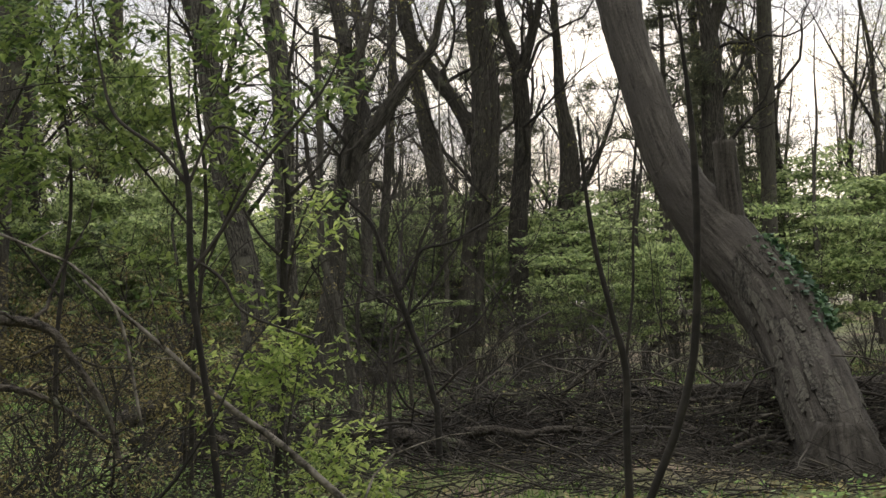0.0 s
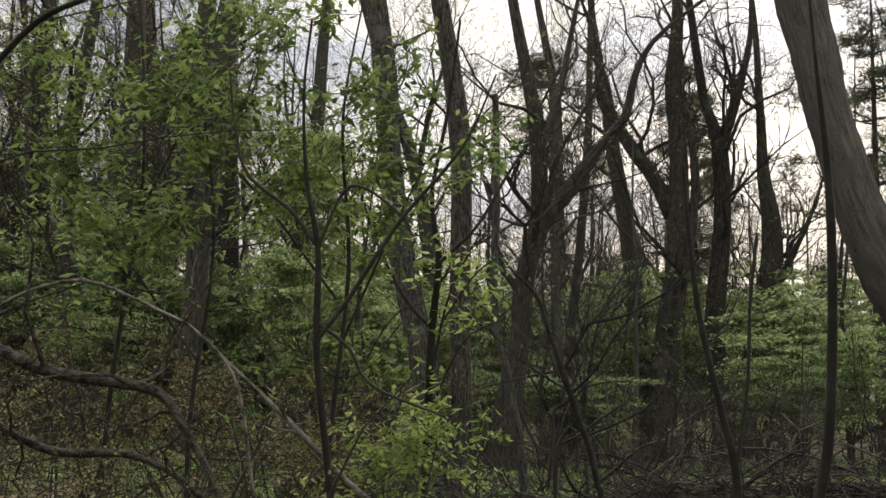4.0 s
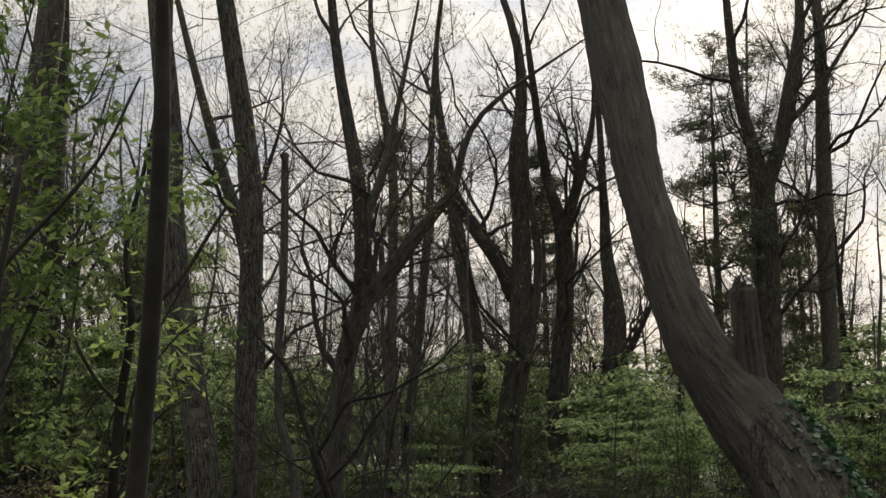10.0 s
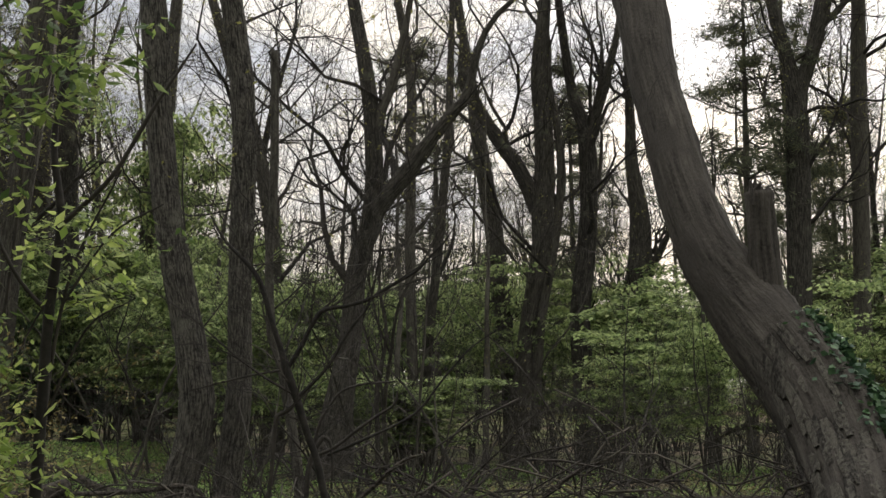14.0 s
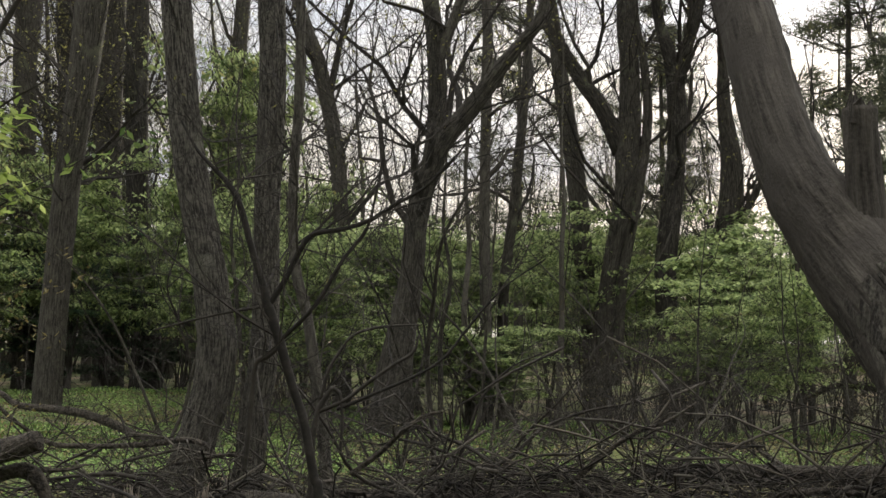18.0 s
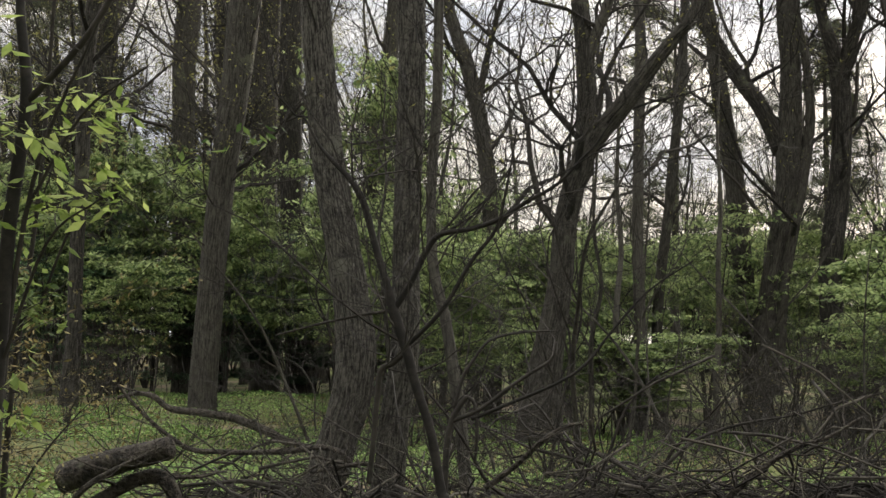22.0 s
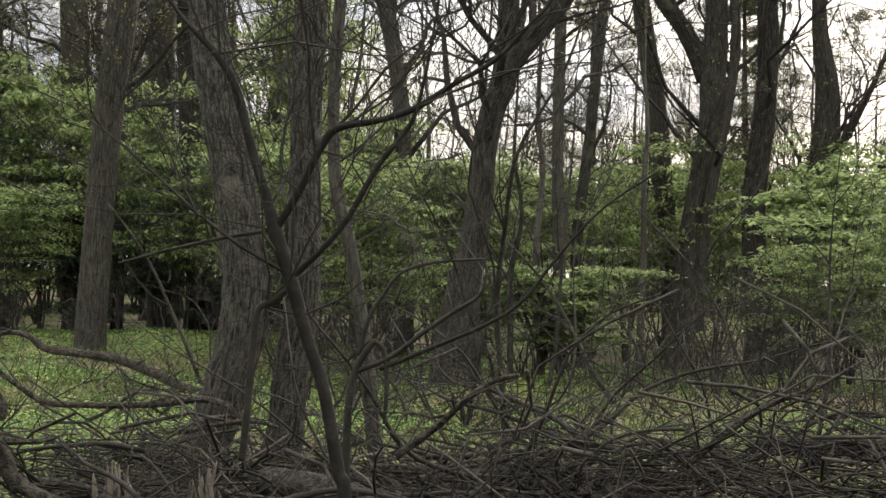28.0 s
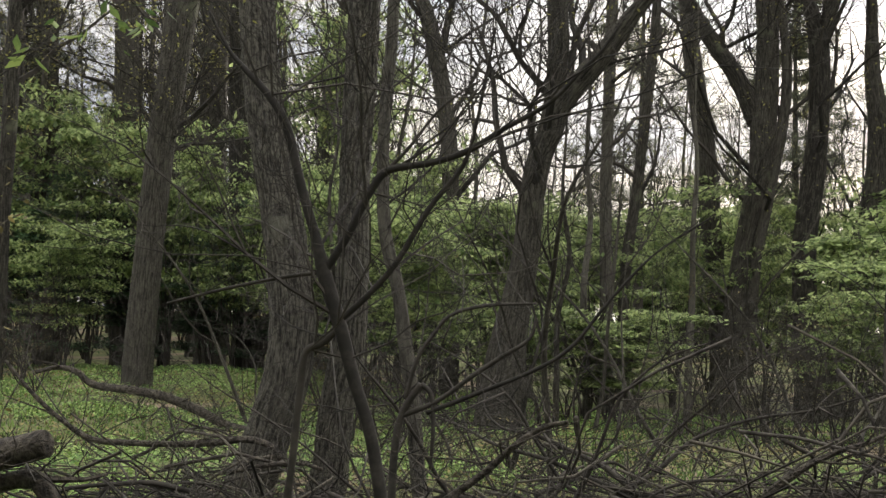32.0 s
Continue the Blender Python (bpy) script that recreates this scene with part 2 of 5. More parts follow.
def tube(line, sides=6, rough=0.0, cap=True, seed=0):
    """A round limb along a line of places and radii; rough makes its section uneven."""
    p, r = line[:, :3], np.maximum(line[:, 3], 0.0015)
    d = np.gradient(p, axis=0)
    d /= np.linalg.norm(d, axis=1)[:, None] + 1e-9
    whole = np.abs(unit(p[-1] - p[0])) + np.array([0.02, 0.0, 0.01])
    ref = np.tile(np.eye(3)[int(np.argmin(whole))], (len(p), 1))
    u = np.cross(d, ref)
    u /= np.linalg.norm(u, axis=1)[:, None] + 1e-9
    v = np.cross(d, u)
    a = np.arange(sides) * 2 * np.pi / sides
    scale = np.ones((len(p), sides))
    if rough:
        g = np.random.default_rng(seed)
        lobes = sum(g.uniform(0.3, 1) * np.cos(m * a + g.uniform(0, 6.28)) for m in (2, 3, 5, 7, 9)) * 0.35
        wave = g.normal(0, 1, (len(p) + 6, sides))
        wave = sum(wave[s : s + len(p)] * w for s, w in enumerate((0.1, 0.25, 0.4, 0.5, 0.4, 0.25, 0.1)))
        scale += rough * (lobes[None] + wave * 0.5 + g.normal(0, 0.16, (len(p), sides)))
    ring = p[:, None] + (u[:, None] * np.cos(a)[None, :, None] + v[:, None] * np.sin(a)[None, :, None]) * (r[:, None] * scale)[..., None]
    verts = ring.reshape(-1, 3)
    along = np.concatenate([[0], np.cumsum(np.linalg.norm(np.diff(p, axis=0), axis=1))])
    run = np.stack(np.broadcast_arrays(np.cos(a)[None] * r[:, None], np.sin(a)[None] * r[:, None], along[:, None] + 0.37 * seed), -1).reshape(-1, 3)
    i, j = np.meshgrid(np.arange(len(p) - 1), np.arange(sides), indexing="ij")
    k = (j + 1) % sides
    faces = np.stack([i * sides + j, i * sides + k, (i + 1) * sides + k, (i + 1) * sides + j], -1).reshape(-1, 4)
    if cap:
        n = len(verts)
        verts = np.vstack([verts, p[:1], p[-1:]])
        run = np.vstack([run, [[0, 0, along[0]], [0, 0, along[-1]]]])
        j = np.arange(0, sides, 2)
        lid0 = np.stack([np.full(len(j), n), (j + 2) % sides, (j + 1) % sides, j], -1)
        top = (len(p) - 1) * sides
        lid1 = np.stack([np.full(len(j), n + 1), top + j, top + (j + 1) % sides, top + (j + 2) % sides], -1)
        faces = np.vstack([faces, lid0, lid1]) if sides % 2 == 0 else faces
    last_run[0] = run
    return verts, faces


def merged(pieces):
    verts, faces, n = [], [], 0
    for v, f in pieces:
        verts.append(v)
        faces.append(f + n)
        n += len(v)
    return np.vstack(verts), np.vstack(faces)


def unit(v):
    return v / (np.linalg.norm(v, axis=-1, keepdims=True) + 1e-9)


def twig_lines(start, way, length, radius, g, depth=2, up=0.25, bend=0.35, fork=5, out=None):
    """A crooked twig and its side twigs, as lines of places and radii."""
    out = [] if out is None else out
    n = 6
    p, d = np.array(start, float), unit(np.array(way, float))
    line = [[*p, radius]]
    for s in range(n):
        d = unit(d + g.normal(0, bend, 3) * 0.6 + np.array([0, 0, up]) * 0.4)
        p = p + d * length / n
        line.append([*p, radius * (1 - 0.8 * (s + 1) / n)])
        if depth > 0 and s > 0:
            for _ in range(g.poisson(fork / n)):
                side = unit(d + unit(g.normal(0, 1, 3)) * 0.95)
                twig_lines(p, side, length * g.uniform(0.35, 0.62), line[-1][3] * 0.62, g, depth - 1, up, bend, fork, out)
    out.append(np.array(line))
    return out


def leaf_quads(places, size, g, flat=0.6, narrow=0.5, droop=0.0):
    """Small folded leaves, one at each place; flat: how level they lie."""
    n = len(places)
    a = g.uniform(0, 2 * np.pi, n)
    along = np.stack([np.cos(a), np.sin(a), g.normal(-droop, 0.35, n)], -1)
    along = unit(along)
    nor = unit(np.stack([g.normal(0, 1 - flat, n), g.normal(0, 1 - flat, n), np.ones(n)], -1))
    side = unit(np.cross(nor, along))
    nor = np.cross(along, side)
    ln = (size * g.uniform(0.6, 1.3, n))[:, None]
    w = ln * narrow
    base = places
    tip = base + along * ln
    mid = base + along * ln * 0.45
    verts = np.stack([base, mid + side * w * 0.5 - nor * ln * 0.08, tip - nor * ln * 0.1, mid - side * w * 0.5 - nor * ln * 0.08], 1).reshape(-1, 3)
    faces = np.arange(4 * n).reshape(-1, 4)
    return verts, faces


# ---- the ground ----
def ground_z(x, y):
    x, y = np.asarray(x, float), np.asarray(y, float)
    z = -0.6 * np.exp(-((x - 2) ** 2 / 160 + (y - 38) ** 2 / 60)) + 0.5 * np.exp(-((x + 11) ** 2 / 30 + (y - 34) ** 2 / 18))
    z = z + 0.06 * np.sin(x * 0.7 + 1.3) * np.cos(y * 0.55) + 0.04 * np.sin(x * 1.9 + y * 1.3) + 0.03 * np.sin(y * 2.3 - x * 0.8)
    z = z - 0.28 * np.exp(-((x - 4.2) ** 2 / 5 + (y - 13.2) ** 2 / 4))
    return z + 2.2 / (1 + np.exp(-(y - 75) / 9.0)) + 0.06 * np.maximum(0, -4 - y)


gx = np.concatenate([np.linspace(-700, -46, 12), np.linspace(-40, 40, 161), np.linspace(46, 700, 12)])
gy = np.concatenate([np.linspace(-400, -14, 10), np.linspace(-10, 70, 161), np.linspace(74, 130, 15), np.linspace(150, 900, 10)])
mx, my = np.meshgrid(gx, gy, indexing="ij")
gv = np.stack([mx, my, ground_z(mx, my) + rng.normal(0, 0.012, mx.shape)], -1).reshape(-1, 3)
gi, gj = np.meshgrid(np.arange(len(gx) - 1), np.arange(len(gy) - 1), indexing="ij")
ny = len(gy)
gf = np.stack([gi * ny + gj, (gi + 1) * ny + gj, (gi + 1) * ny + gj + 1, gi * ny + gj + 1], -1).reshape(-1, 4)
ground = tagged(new("ground", mesh_of("ground", gv, gf, GROUND, True)), "damp forest floor of thin grass, moss and leaf litter", "ground", kind="structure")

# ---- the large trees: limbs as knots of x, y, z, radius, from the top down or from the fork outwards ----
def crown_of(limbs, count, g, far, low=3.0):
    """Bare side branches with twigs along the upper parts of the limbs."""
    lines = []
    for knots in limbs:
        line = spline(knots, 5)
        top = line[line[:, 2] > (3.4 if far else low)]
        if len(top) < 3:
            continue
        for _ in range(count):
            q = top[g.integers(0, len(top))]
            a = g.uniform(0, 2 * np.pi)
            way = np.array([math.cos(a), math.sin(a), g.uniform(0.0, 0.9)])
            size = g.uniform(0.8, 2.6) * (1.5 if far else 0.8)
            if far and g.random() < 0.25:  # a crooked bough
                twig_lines(q[:3], way + np.array([0, 0, 0.5]), g.uniform(3.0, 5.5), min(q[3] * 0.45, 0.07), g, 3, 0.3, 0.5, 6, lines)
                continue
            twig_lines(q[:3], way, size, min(q[3] * 0.35, 0.004 + size * 0.0055), g, 3 if far else 2, 0.3, 0.42, 5, lines)
    return lines


def bud_mesh(lines, g, share=1.0, size=0.07):
    ends = np.array([q[-1, :3] for q in lines] + [q[-2, :3] for q in lines])
    ends = ends[g.random(len(ends)) < share]
    return leaf_quads(ends + g.normal(0, 0.04, ends.shape), size, g, 0.2, 0.5, 0.4)


def grow(name, label, bark, count, limbs, seed, group="", buds=0.0):
    """A tree from the knots of its trunk and boughs, with bare twigs."""
    g = np.random.default_rng(seed)
    foot = min((k for limb in limbs for k in limb), key=lambda k: k[2])
    base = np.array([foot[0], foot[1], float(ground_z(foot[0], foot[1]))])
    tree = thing(name, base, label, "tree", group)
    knots_all = []
    for m, limb in enumerate(limbs):
        k = np.array(limb, float)
        if m == 0:
            low = k[-1] if k[-1, 2] < k[0, 2] else k[0]
            if low[2] > base[2] - 0.2:
                deep = low.copy()
                deep[2] = base[2] - 0.25
                deep[3] *= 1.12
                k = np.vstack([k, deep]) if k[-1, 2] < k[0, 2] else np.vstack([deep, k])
            if name in ("tree", "leaning_tree"):
                way = unit(unit(k[0, :3] - k[1, :3]) + np.array([0, 0, 0.3]))
                up, tip = k[0].copy(), k[0].copy()
                up[:3] += way * 4.0 + g.normal(0, 0.2, 3)
                tip[:3] += way * 8.5 + g.normal(0, 0.6, 3)
                up[3], tip[3] = up[3] * 0.6, 0.02
                k = np.vstack([tip, up, k])
        elif k[-1, 3] > 0.03 and name != "leaning_tree":
            way = unit(unit(k[-1, :3] - k[-2, :3]) + np.array([0, 0, 0.4]))
            mid, tip = k[-1].copy(), k[-1].copy()
            mid[:3] += way * 1.8 + g.normal(0, 0.2, 3)
            tip[:3] += way * 4.2 + g.normal(0, 0.5, 3)
            mid[3], tip[3] = mid[3] * 0.6, 0.012
            k = np.vstack([k, mid, tip])
        knots_all.append(k)
        near = k[:, 1].mean() < 22
        v, f = tube(spline(k, 12 if near else 5), 40 if near and k[:, 3].max() > 0.08 else 12, (0.07 if near else 0.05) if k[:, 3].max() > 0.08 else 0.03, seed=seed * 10 + m)
        part("trunk" if m == 0 else "branch", mesh_of("limb", v - base, f, bark, True), tree)
    if name == "leaning_tree":
        for m in range(16):  # the broken top of its second stem
            a, r = g.uniform(0, 6.28), limbs[1][-1][3] * g.uniform(0.2, 0.9)
            p = np.array(limbs[1][-1][:3]) - base + np.array([math.cos(a) * r, math.sin(a) * r, -0.15])
            v, f = tube(np.array([[*p, 0.04], [*(p + [0, 0, 0.16]), 0.03], [*(p + [g.normal(0, 0.02), g.normal(0, 0.02), g.uniform(0.17, 0.32)]), 0.005]]), 5)
            part("splinter", mesh_of("splinter", v, f, bark), tree)
    if count:
        lines = crown_of(knots_all, count, g, base[1] > 25, 3.0 if name == "tree" else 1.4)
        v, f = merged([tube(q, 4, cap=False) for q in lines])
        crown = tagged(part("twig_crown", mesh_of("twig_crown", v - base, f, TWIG), tree, "bare fine twigs"), kind="stuff")
        if buds:
            v, f = bud_mesh(lines, g, buds)
            tagged(part("bud_sprays", mesh_of("bud_sprays", v - base, f, BUD), crown, "small yellow-green opening buds"), kind="stuff")
    return tree


# grey-brown tree with deeply furrowed bark and swept trunk
knots_0 = ((-3.51, 16.92, 6.20, 0.161), (-3.44, 16.92, 5.20, 0.157), (-3.35, 16.92, 4.30, 0.162), (-3.24, 16.91, 3.50, 0.170), (-3.09, 16.91, 2.80, 0.177), (-2.97, 16.91, 2.20, 0.187), (-2.88, 16.91, 1.60, 0.202), (-2.92, 16.91, 1.10, 0.207), (-3.04, 16.91, 0.70, 0.207), (-3.16, 16.90, 0.30, 0.208), (-3.34, 16.90, -0.10, 0.209))
grow('tree', 'grey-brown tree with deeply furrowed bark and swept trunk', BARK, 9, [knots_0], 100)
# straight grey-brown tree with furrowed bark beside a swept one
knots_0 = ((-2.62, 17.30, 6.20, 0.136), (-2.49, 17.30, 5.10, 0.148), (-2.47, 17.30, 4.20, 0.145), (-2.49, 17.30, 3.40, 0.144), (-2.50, 17.30, 2.70, 0.139), (-2.49, 17.30, 2.00, 0.144), (-2.50, 17.30, 1.40, 0.153), (-2.59, 17.30, 0.80, 0.159), (-2.63, 17.30, 0.30, 0.166), (-2.70, 17.30, -0.10, 0.175))
grow('tree', 'straight grey-brown tree with furrowed bark beside a swept one', BARK, 9, [knots_0], 101)
# slim crooked young tree with smooth dark bark
knots_0 = ((-1.83, 16.2, 5.47, 0.045), (-1.82, 16.2, 4.78, 0.048), (-1.82, 16.2, 3.93, 0.05), (-1.85, 16.2, 3.43, 0.05), (-1.86, 16.2, 2.86, 0.05), (-1.82, 16.2, 2.31, 0.053), (-1.7, 16.2, 1.87, 0.055), (-1.62, 16.2, 1.43, 0.058), (-1.53, 16.2, 0.88, 0.06), (-1.47, 16.2, 0.34, 0.065), (-1.38, 16.2, -0.14, 0.071))
grow('sapling', 'slim crooked young tree with smooth dark bark', BARK_DARK, 8, [knots_0], 102, buds=0.2)
# tall bare forest tree with dark rough bark
knots_0 = ((-10.84, 29.58, 9.50, 0.350), (-11.08, 29.57, 7.00, 0.313), (-11.32, 29.57, 5.00, 0.284), (-11.44, 29.56, 3.40, 0.284), (-11.51, 29.56, 2.00, 0.299), (-11.58, 29.56, 0.80, 0.315), (-11.59, 29.56, -0.10, 0.332))
grow('tree', 'tall bare forest tree with dark rough bark', BARK_DARK, 32, [knots_0], 103, "bare forest trees", buds=0.2)
# tall bare forest tree with dark rough bark
knots_0 = ((-20.46, 46, 16.82, 0.342), (-20.26, 46, 13.56, 0.383), (-20.05, 46, 10.33, 0.38), (-20.16, 46, 7.77, 0.358), (-20.22, 46, 3.97, 0.356), (-20.13, 46, -0.41, 0.416))
grow('tree', 'tall bare forest tree with dark rough bark', BARK_DARK, 32, [knots_0], 104, "bare forest trees", buds=0.2)
# tall bare forest tree with dark rough bark
knots_0 = ((-14.63, 40, 12.66, 0.343), (-14.56, 40, 9.00, 0.340), (-14.46, 40, 6.38, 0.338), (-14.22, 40, 3.62, 0.388), (-14.05, 40, 1.87, 0.421), (-13.99, 40, 0.30, 0.507))
grow('tree', 'tall bare forest tree with dark rough bark', BARK_DARK, 32, [knots_0], 105, "bare forest trees", buds=0.2)
# tall bare forest tree with dark rough bark
knots_0 = ((-16.45, 42, 12.97, 0.422), (-16.47, 42, 10.44, 0.420), (-16.41, 42, 6.68, 0.417), (-16.22, 42, 2.61, 0.469))
grow('tree', 'tall bare forest tree with dark rough bark', BARK_DARK, 32, [knots_0], 106, "bare forest trees", buds=0.2)
# tall bare forest tree with dark rough bark
knots_0 = ((-17.18, 38, 12.28, 0.368), (-17.29, 38, 10.15, 0.349), (-17.22, 38, 7.85, 0.330), (-17.04, 38, 4.37, 0.344), (-16.87, 38, 1.80, 0.392))
grow('tree', 'tall bare forest tree with dark rough bark', BARK_DARK, 32, [knots_0], 107, "bare forest trees", buds=0.2)
# tall bare forest tree with dark rough bark
knots_0 = ((-23.47, 43, 14.16, 0.393), (-23.28, 43, 10.17, 0.369), (-23.03, 43, 5.84, 0.386), (-22.77, 43, 1.79, 0.422))
grow('tree', 'tall bare forest tree with dark rough bark', BARK_DARK, 32, [knots_0], 108, "bare forest trees", buds=0.2)
# tall bare forest tree with dark rough bark
knots_0 = ((-14.42, 29, 9.51, 0.183), (-14.56, 29, 8.19, 0.163), (-14.60, 29, 6.87, 0.162), (-14.58, 29, 5.56, 0.162), (-14.63, 29, 3.62, 0.161), (-14.61, 29, 1.69, 0.179), (-14.67, 29, 0.55, 0.204), (-14.70, 29, -0.02, 0.254))
grow('tree', 'tall bare forest tree with dark rough bark', BARK_DARK, 32, [knots_0], 109, "bare forest trees", buds=0.2)
# tall bare forest tree with dark rough bark
knots_0 = ((-11.86, 42, 13.41, 0.223), (-12.01, 42, 11.15, 0.259), (-12.32, 42, 9.29, 0.295), (-12.52, 42, 7.43, 0.295), (-12.62, 42, 5.21, 0.312), (-12.60, 42, 2.64, 0.328))
grow('tree', 'tall bare forest tree with dark rough bark', BARK_DARK, 32, [knots_0], 110, "bare forest trees", buds=0.2)
# tall bare forest tree with dark rough bark
knots_0 = ((-7.43, 34, 10.13, 0.157), (-6.96, 34, 8.80, 0.191), (-6.65, 34, 7.63, 0.204), (-6.41, 34, 6.35, 0.203), (-6.27, 34, 4.94, 0.202), (-6.17, 34, 1.88, 0.221))
knots_1 = ((-6.37, 34, 6.06, 0.126), (-6.60, 34, 7.49, 0.098), (-6.47, 34, 8.62, 0.085), (-6.17, 34, 9.90, 0.063))
grow('tree', 'tall bare forest tree with dark rough bark', BARK_DARK, 32, [knots_0, knots_1], 111, "bare forest trees", buds=0.2)
# tree with a forked trunk and one long leaning limb
knots_0 = ((-2.46, 26, 7.78, 0.149), (-2.35, 26, 6.76, 0.168), (-2.31, 26, 5.75, 0.178), (-2.38, 26, 4.86, 0.207), (-2.53, 26, 4.46, 0.207), (-2.67, 26, 3.77, 0.207), (-2.75, 26, 2.79, 0.221), (-2.91, 26, 1.81, 0.269), (-3.03, 26, 1.03, 0.342), (-3.09, 26, 0.15, 0.415))
knots_1 = ((-2.48, 26, 4.71, 0.187), (-2.19, 26, 5.25, 0.187), (-1.70, 26, 5.82, 0.176), (-1.21, 26, 6.49, 0.136), (-0.73, 26, 7.06, 0.116), (-0.49, 26, 7.39, 0.097))
knots_2 = ((-2.32, 26, 6.65, 0.119), (-2.15, 26, 7.15, 0.109), (-1.93, 26, 7.74, 0.089))
grow('tree', 'tree with a forked trunk and one long leaning limb', BARK_DARK, 18, [knots_0, knots_1, knots_2], 112, buds=0.15)
# massive bare tree forking low into a leaning limb
knots_0 = ((0.54, 40, 11.55, 0.250), (0.65, 40, 9.93, 0.282), (0.67, 40, 8.33, 0.323), (0.59, 40, 7.22, 0.355), (0.54, 40, 5.96, 0.322), (0.27, 40, 4.71, 0.246), (0.07, 40, 3.61, 0.246), (-0.09, 40, 2.05, 0.289), (-0.17, 40, 0.50, 0.319), (-0.25, 40, -0.73, 0.414))
knots_1 = ((0.44, 40, 7.23, 0.269), (-0.09, 40, 8.44, 0.228), (-0.70, 40, 9.36, 0.219), (-1.32, 40, 10.37, 0.198), (-1.80, 40, 11.39, 0.178))
knots_2 = ((0.27, 40, 0.52, 0.159), (0.36, 40, 2.06, 0.149), (0.46, 40, 3.61, 0.150), (0.68, 40, 4.86, 0.150), (1.02, 40, 6.73, 0.150), (1.18, 40, 8.31, 0.139), (1.06, 40, 9.90, 0.119), (0.84, 40, 11.20, 0.098))
grow('tree', 'massive bare tree forking low into a leaning limb', BARK_DARK, 22, [knots_0, knots_1, knots_2], 113, buds=0.1)
# tall bare forest tree with dark rough bark
knots_0 = ((-1.70, 42, 11.58, 0.188), (-1.59, 42, 10.54, 0.238), (-1.34, 42, 8.80, 0.270), (-1.02, 42, 6.75, 0.293), (-0.83, 42, 4.56, 0.291), (-0.62, 42, 2.74, 0.290), (-0.47, 42, 0.60, 0.345))
grow('tree', 'tall bare forest tree with dark rough bark', BARK_DARK, 32, [knots_0], 114, "bare forest trees", buds=0.2)
# bare tree whose trunk splits into three upright prongs
knots_0 = ((1.45, 40, 11.48, 0.157), (1.66, 40, 10.51, 0.172), (1.90, 40, 9.70, 0.234), (1.98, 40, 9.06, 0.264), (2.01, 40, 7.49, 0.271), (1.89, 40, 5.93, 0.293), (1.68, 40, 3.92, 0.308), (1.74, 40, 2.08, 0.321), (1.87, 40, 0.56, 0.381), (1.86, 40, -0.80, 0.471))
knots_1 = ((1.94, 40, 9.46, 0.187), (2.13, 40, 9.84, 0.187), (2.36, 40, 10.46, 0.171), (2.64, 40, 11.39, 0.140))
grow('tree', 'bare tree whose trunk splits into three upright prongs', BARK_DARK, 20, [knots_0, knots_1], 115, buds=0.1)
# tall bare forest tree with dark rough bark
knots_0 = ((3.33, 41, 10.80, 0.138), (3.38, 41, 8.71, 0.214), (3.60, 41, 6.97, 0.323), (3.49, 41, 5.26, 0.390), (3.12, 41, 3.40, 0.405), (2.76, 41, 1.72, 0.420), (2.41, 41, 0.39, 0.461), (2.23, 41, -0.77, 0.552))
knots_1 = ((3.03, 41, 2.90, 0.168), (3.47, 41, 4.08, 0.152), (3.82, 41, 5.26, 0.135), (4.25, 41, 6.11, 0.102))
grow('tree', 'tall bare forest tree with dark rough bark', BARK_DARK, 32, [knots_0, knots_1], 116, "bare forest trees", buds=0.2)
# slim dark upright forest trees
knots_0 = ((-2.96, 36, 10.66, 0.131), (-2.92, 36, 8.45, 0.145), (-2.94, 36, 6.26, 0.144), (-2.95, 36, 4.81, 0.143), (-2.88, 36, 1.96, 0.156), (-2.85, 36, -0.15, 0.191))
grow('tree', 'slim dark upright tree in the middle of the woods', BARK_DARK, 16, [knots_0], 125, buds=0.2)
knots_0 = ((-2.04, 38, 10.23, 0.115), (-2.12, 38, 8.84, 0.130), (-2.26, 38, 7.30, 0.137), (-2.43, 38, 5.47, 0.136), (-2.66, 38, 3.50, 0.144), (-2.73, 38, 1.99, 0.151), (-2.65, 38, -0.10, 0.195))
grow('tree', 'slim dark upright tree in the middle of the woods', BARK_DARK, 16, [knots_0], 126, buds=0.2)
# tall bare forest tree with dark rough bark
knots_0 = ((7.45, 40, 15.87, 0.14), (7.56, 40, 14.05, 0.165), (7.79, 40, 12.8, 0.19), (8.04, 40, 11.73, 0.215), (8.26, 40, 10.5, 0.291), (8.27, 40, 8.93, 0.341), (8.21, 40, 6.86, 0.372), (8.13, 40, 3.82, 0.385), (8.05, 40, 0.51, 0.53))
knots_1 = ((8.29, 40, 10.41, 0.24), (8.75, 40, 11.73, 0.232), (9.11, 40, 13.15, 0.25), (9.36, 40, 14.22, 0.242), (9.66, 40, 15.84, 0.174))
knots_2 = ((9.03, 40, 12.61, 0.121), (9.61, 40, 13.14, 0.103), (10.16, 40, 13.85, 0.086), (11, 40, 15.1, 0.061))
grow('tree', 'tall bare forest tree with dark rough bark', BARK_DARK, 32, [knots_0, knots_1, knots_2], 118, "bare forest trees", buds=0.2)
# tall bare forest tree with dark rough bark
knots_0 = ((10.75, 42, 16.79, 0.183), (10.73, 42, 14.89, 0.209), (10.62, 42, 12.09, 0.253), (10.56, 42, 10.06, 0.269), (10.49, 42, 7.52, 0.267), (10.4, 42, 3.97, 0.281), (10.33, 42, 0.67, 0.383))
grow('tree', 'tall bare forest tree with dark rough bark', BARK_DARK, 32, [knots_0], 119, "bare forest trees", buds=0.2)
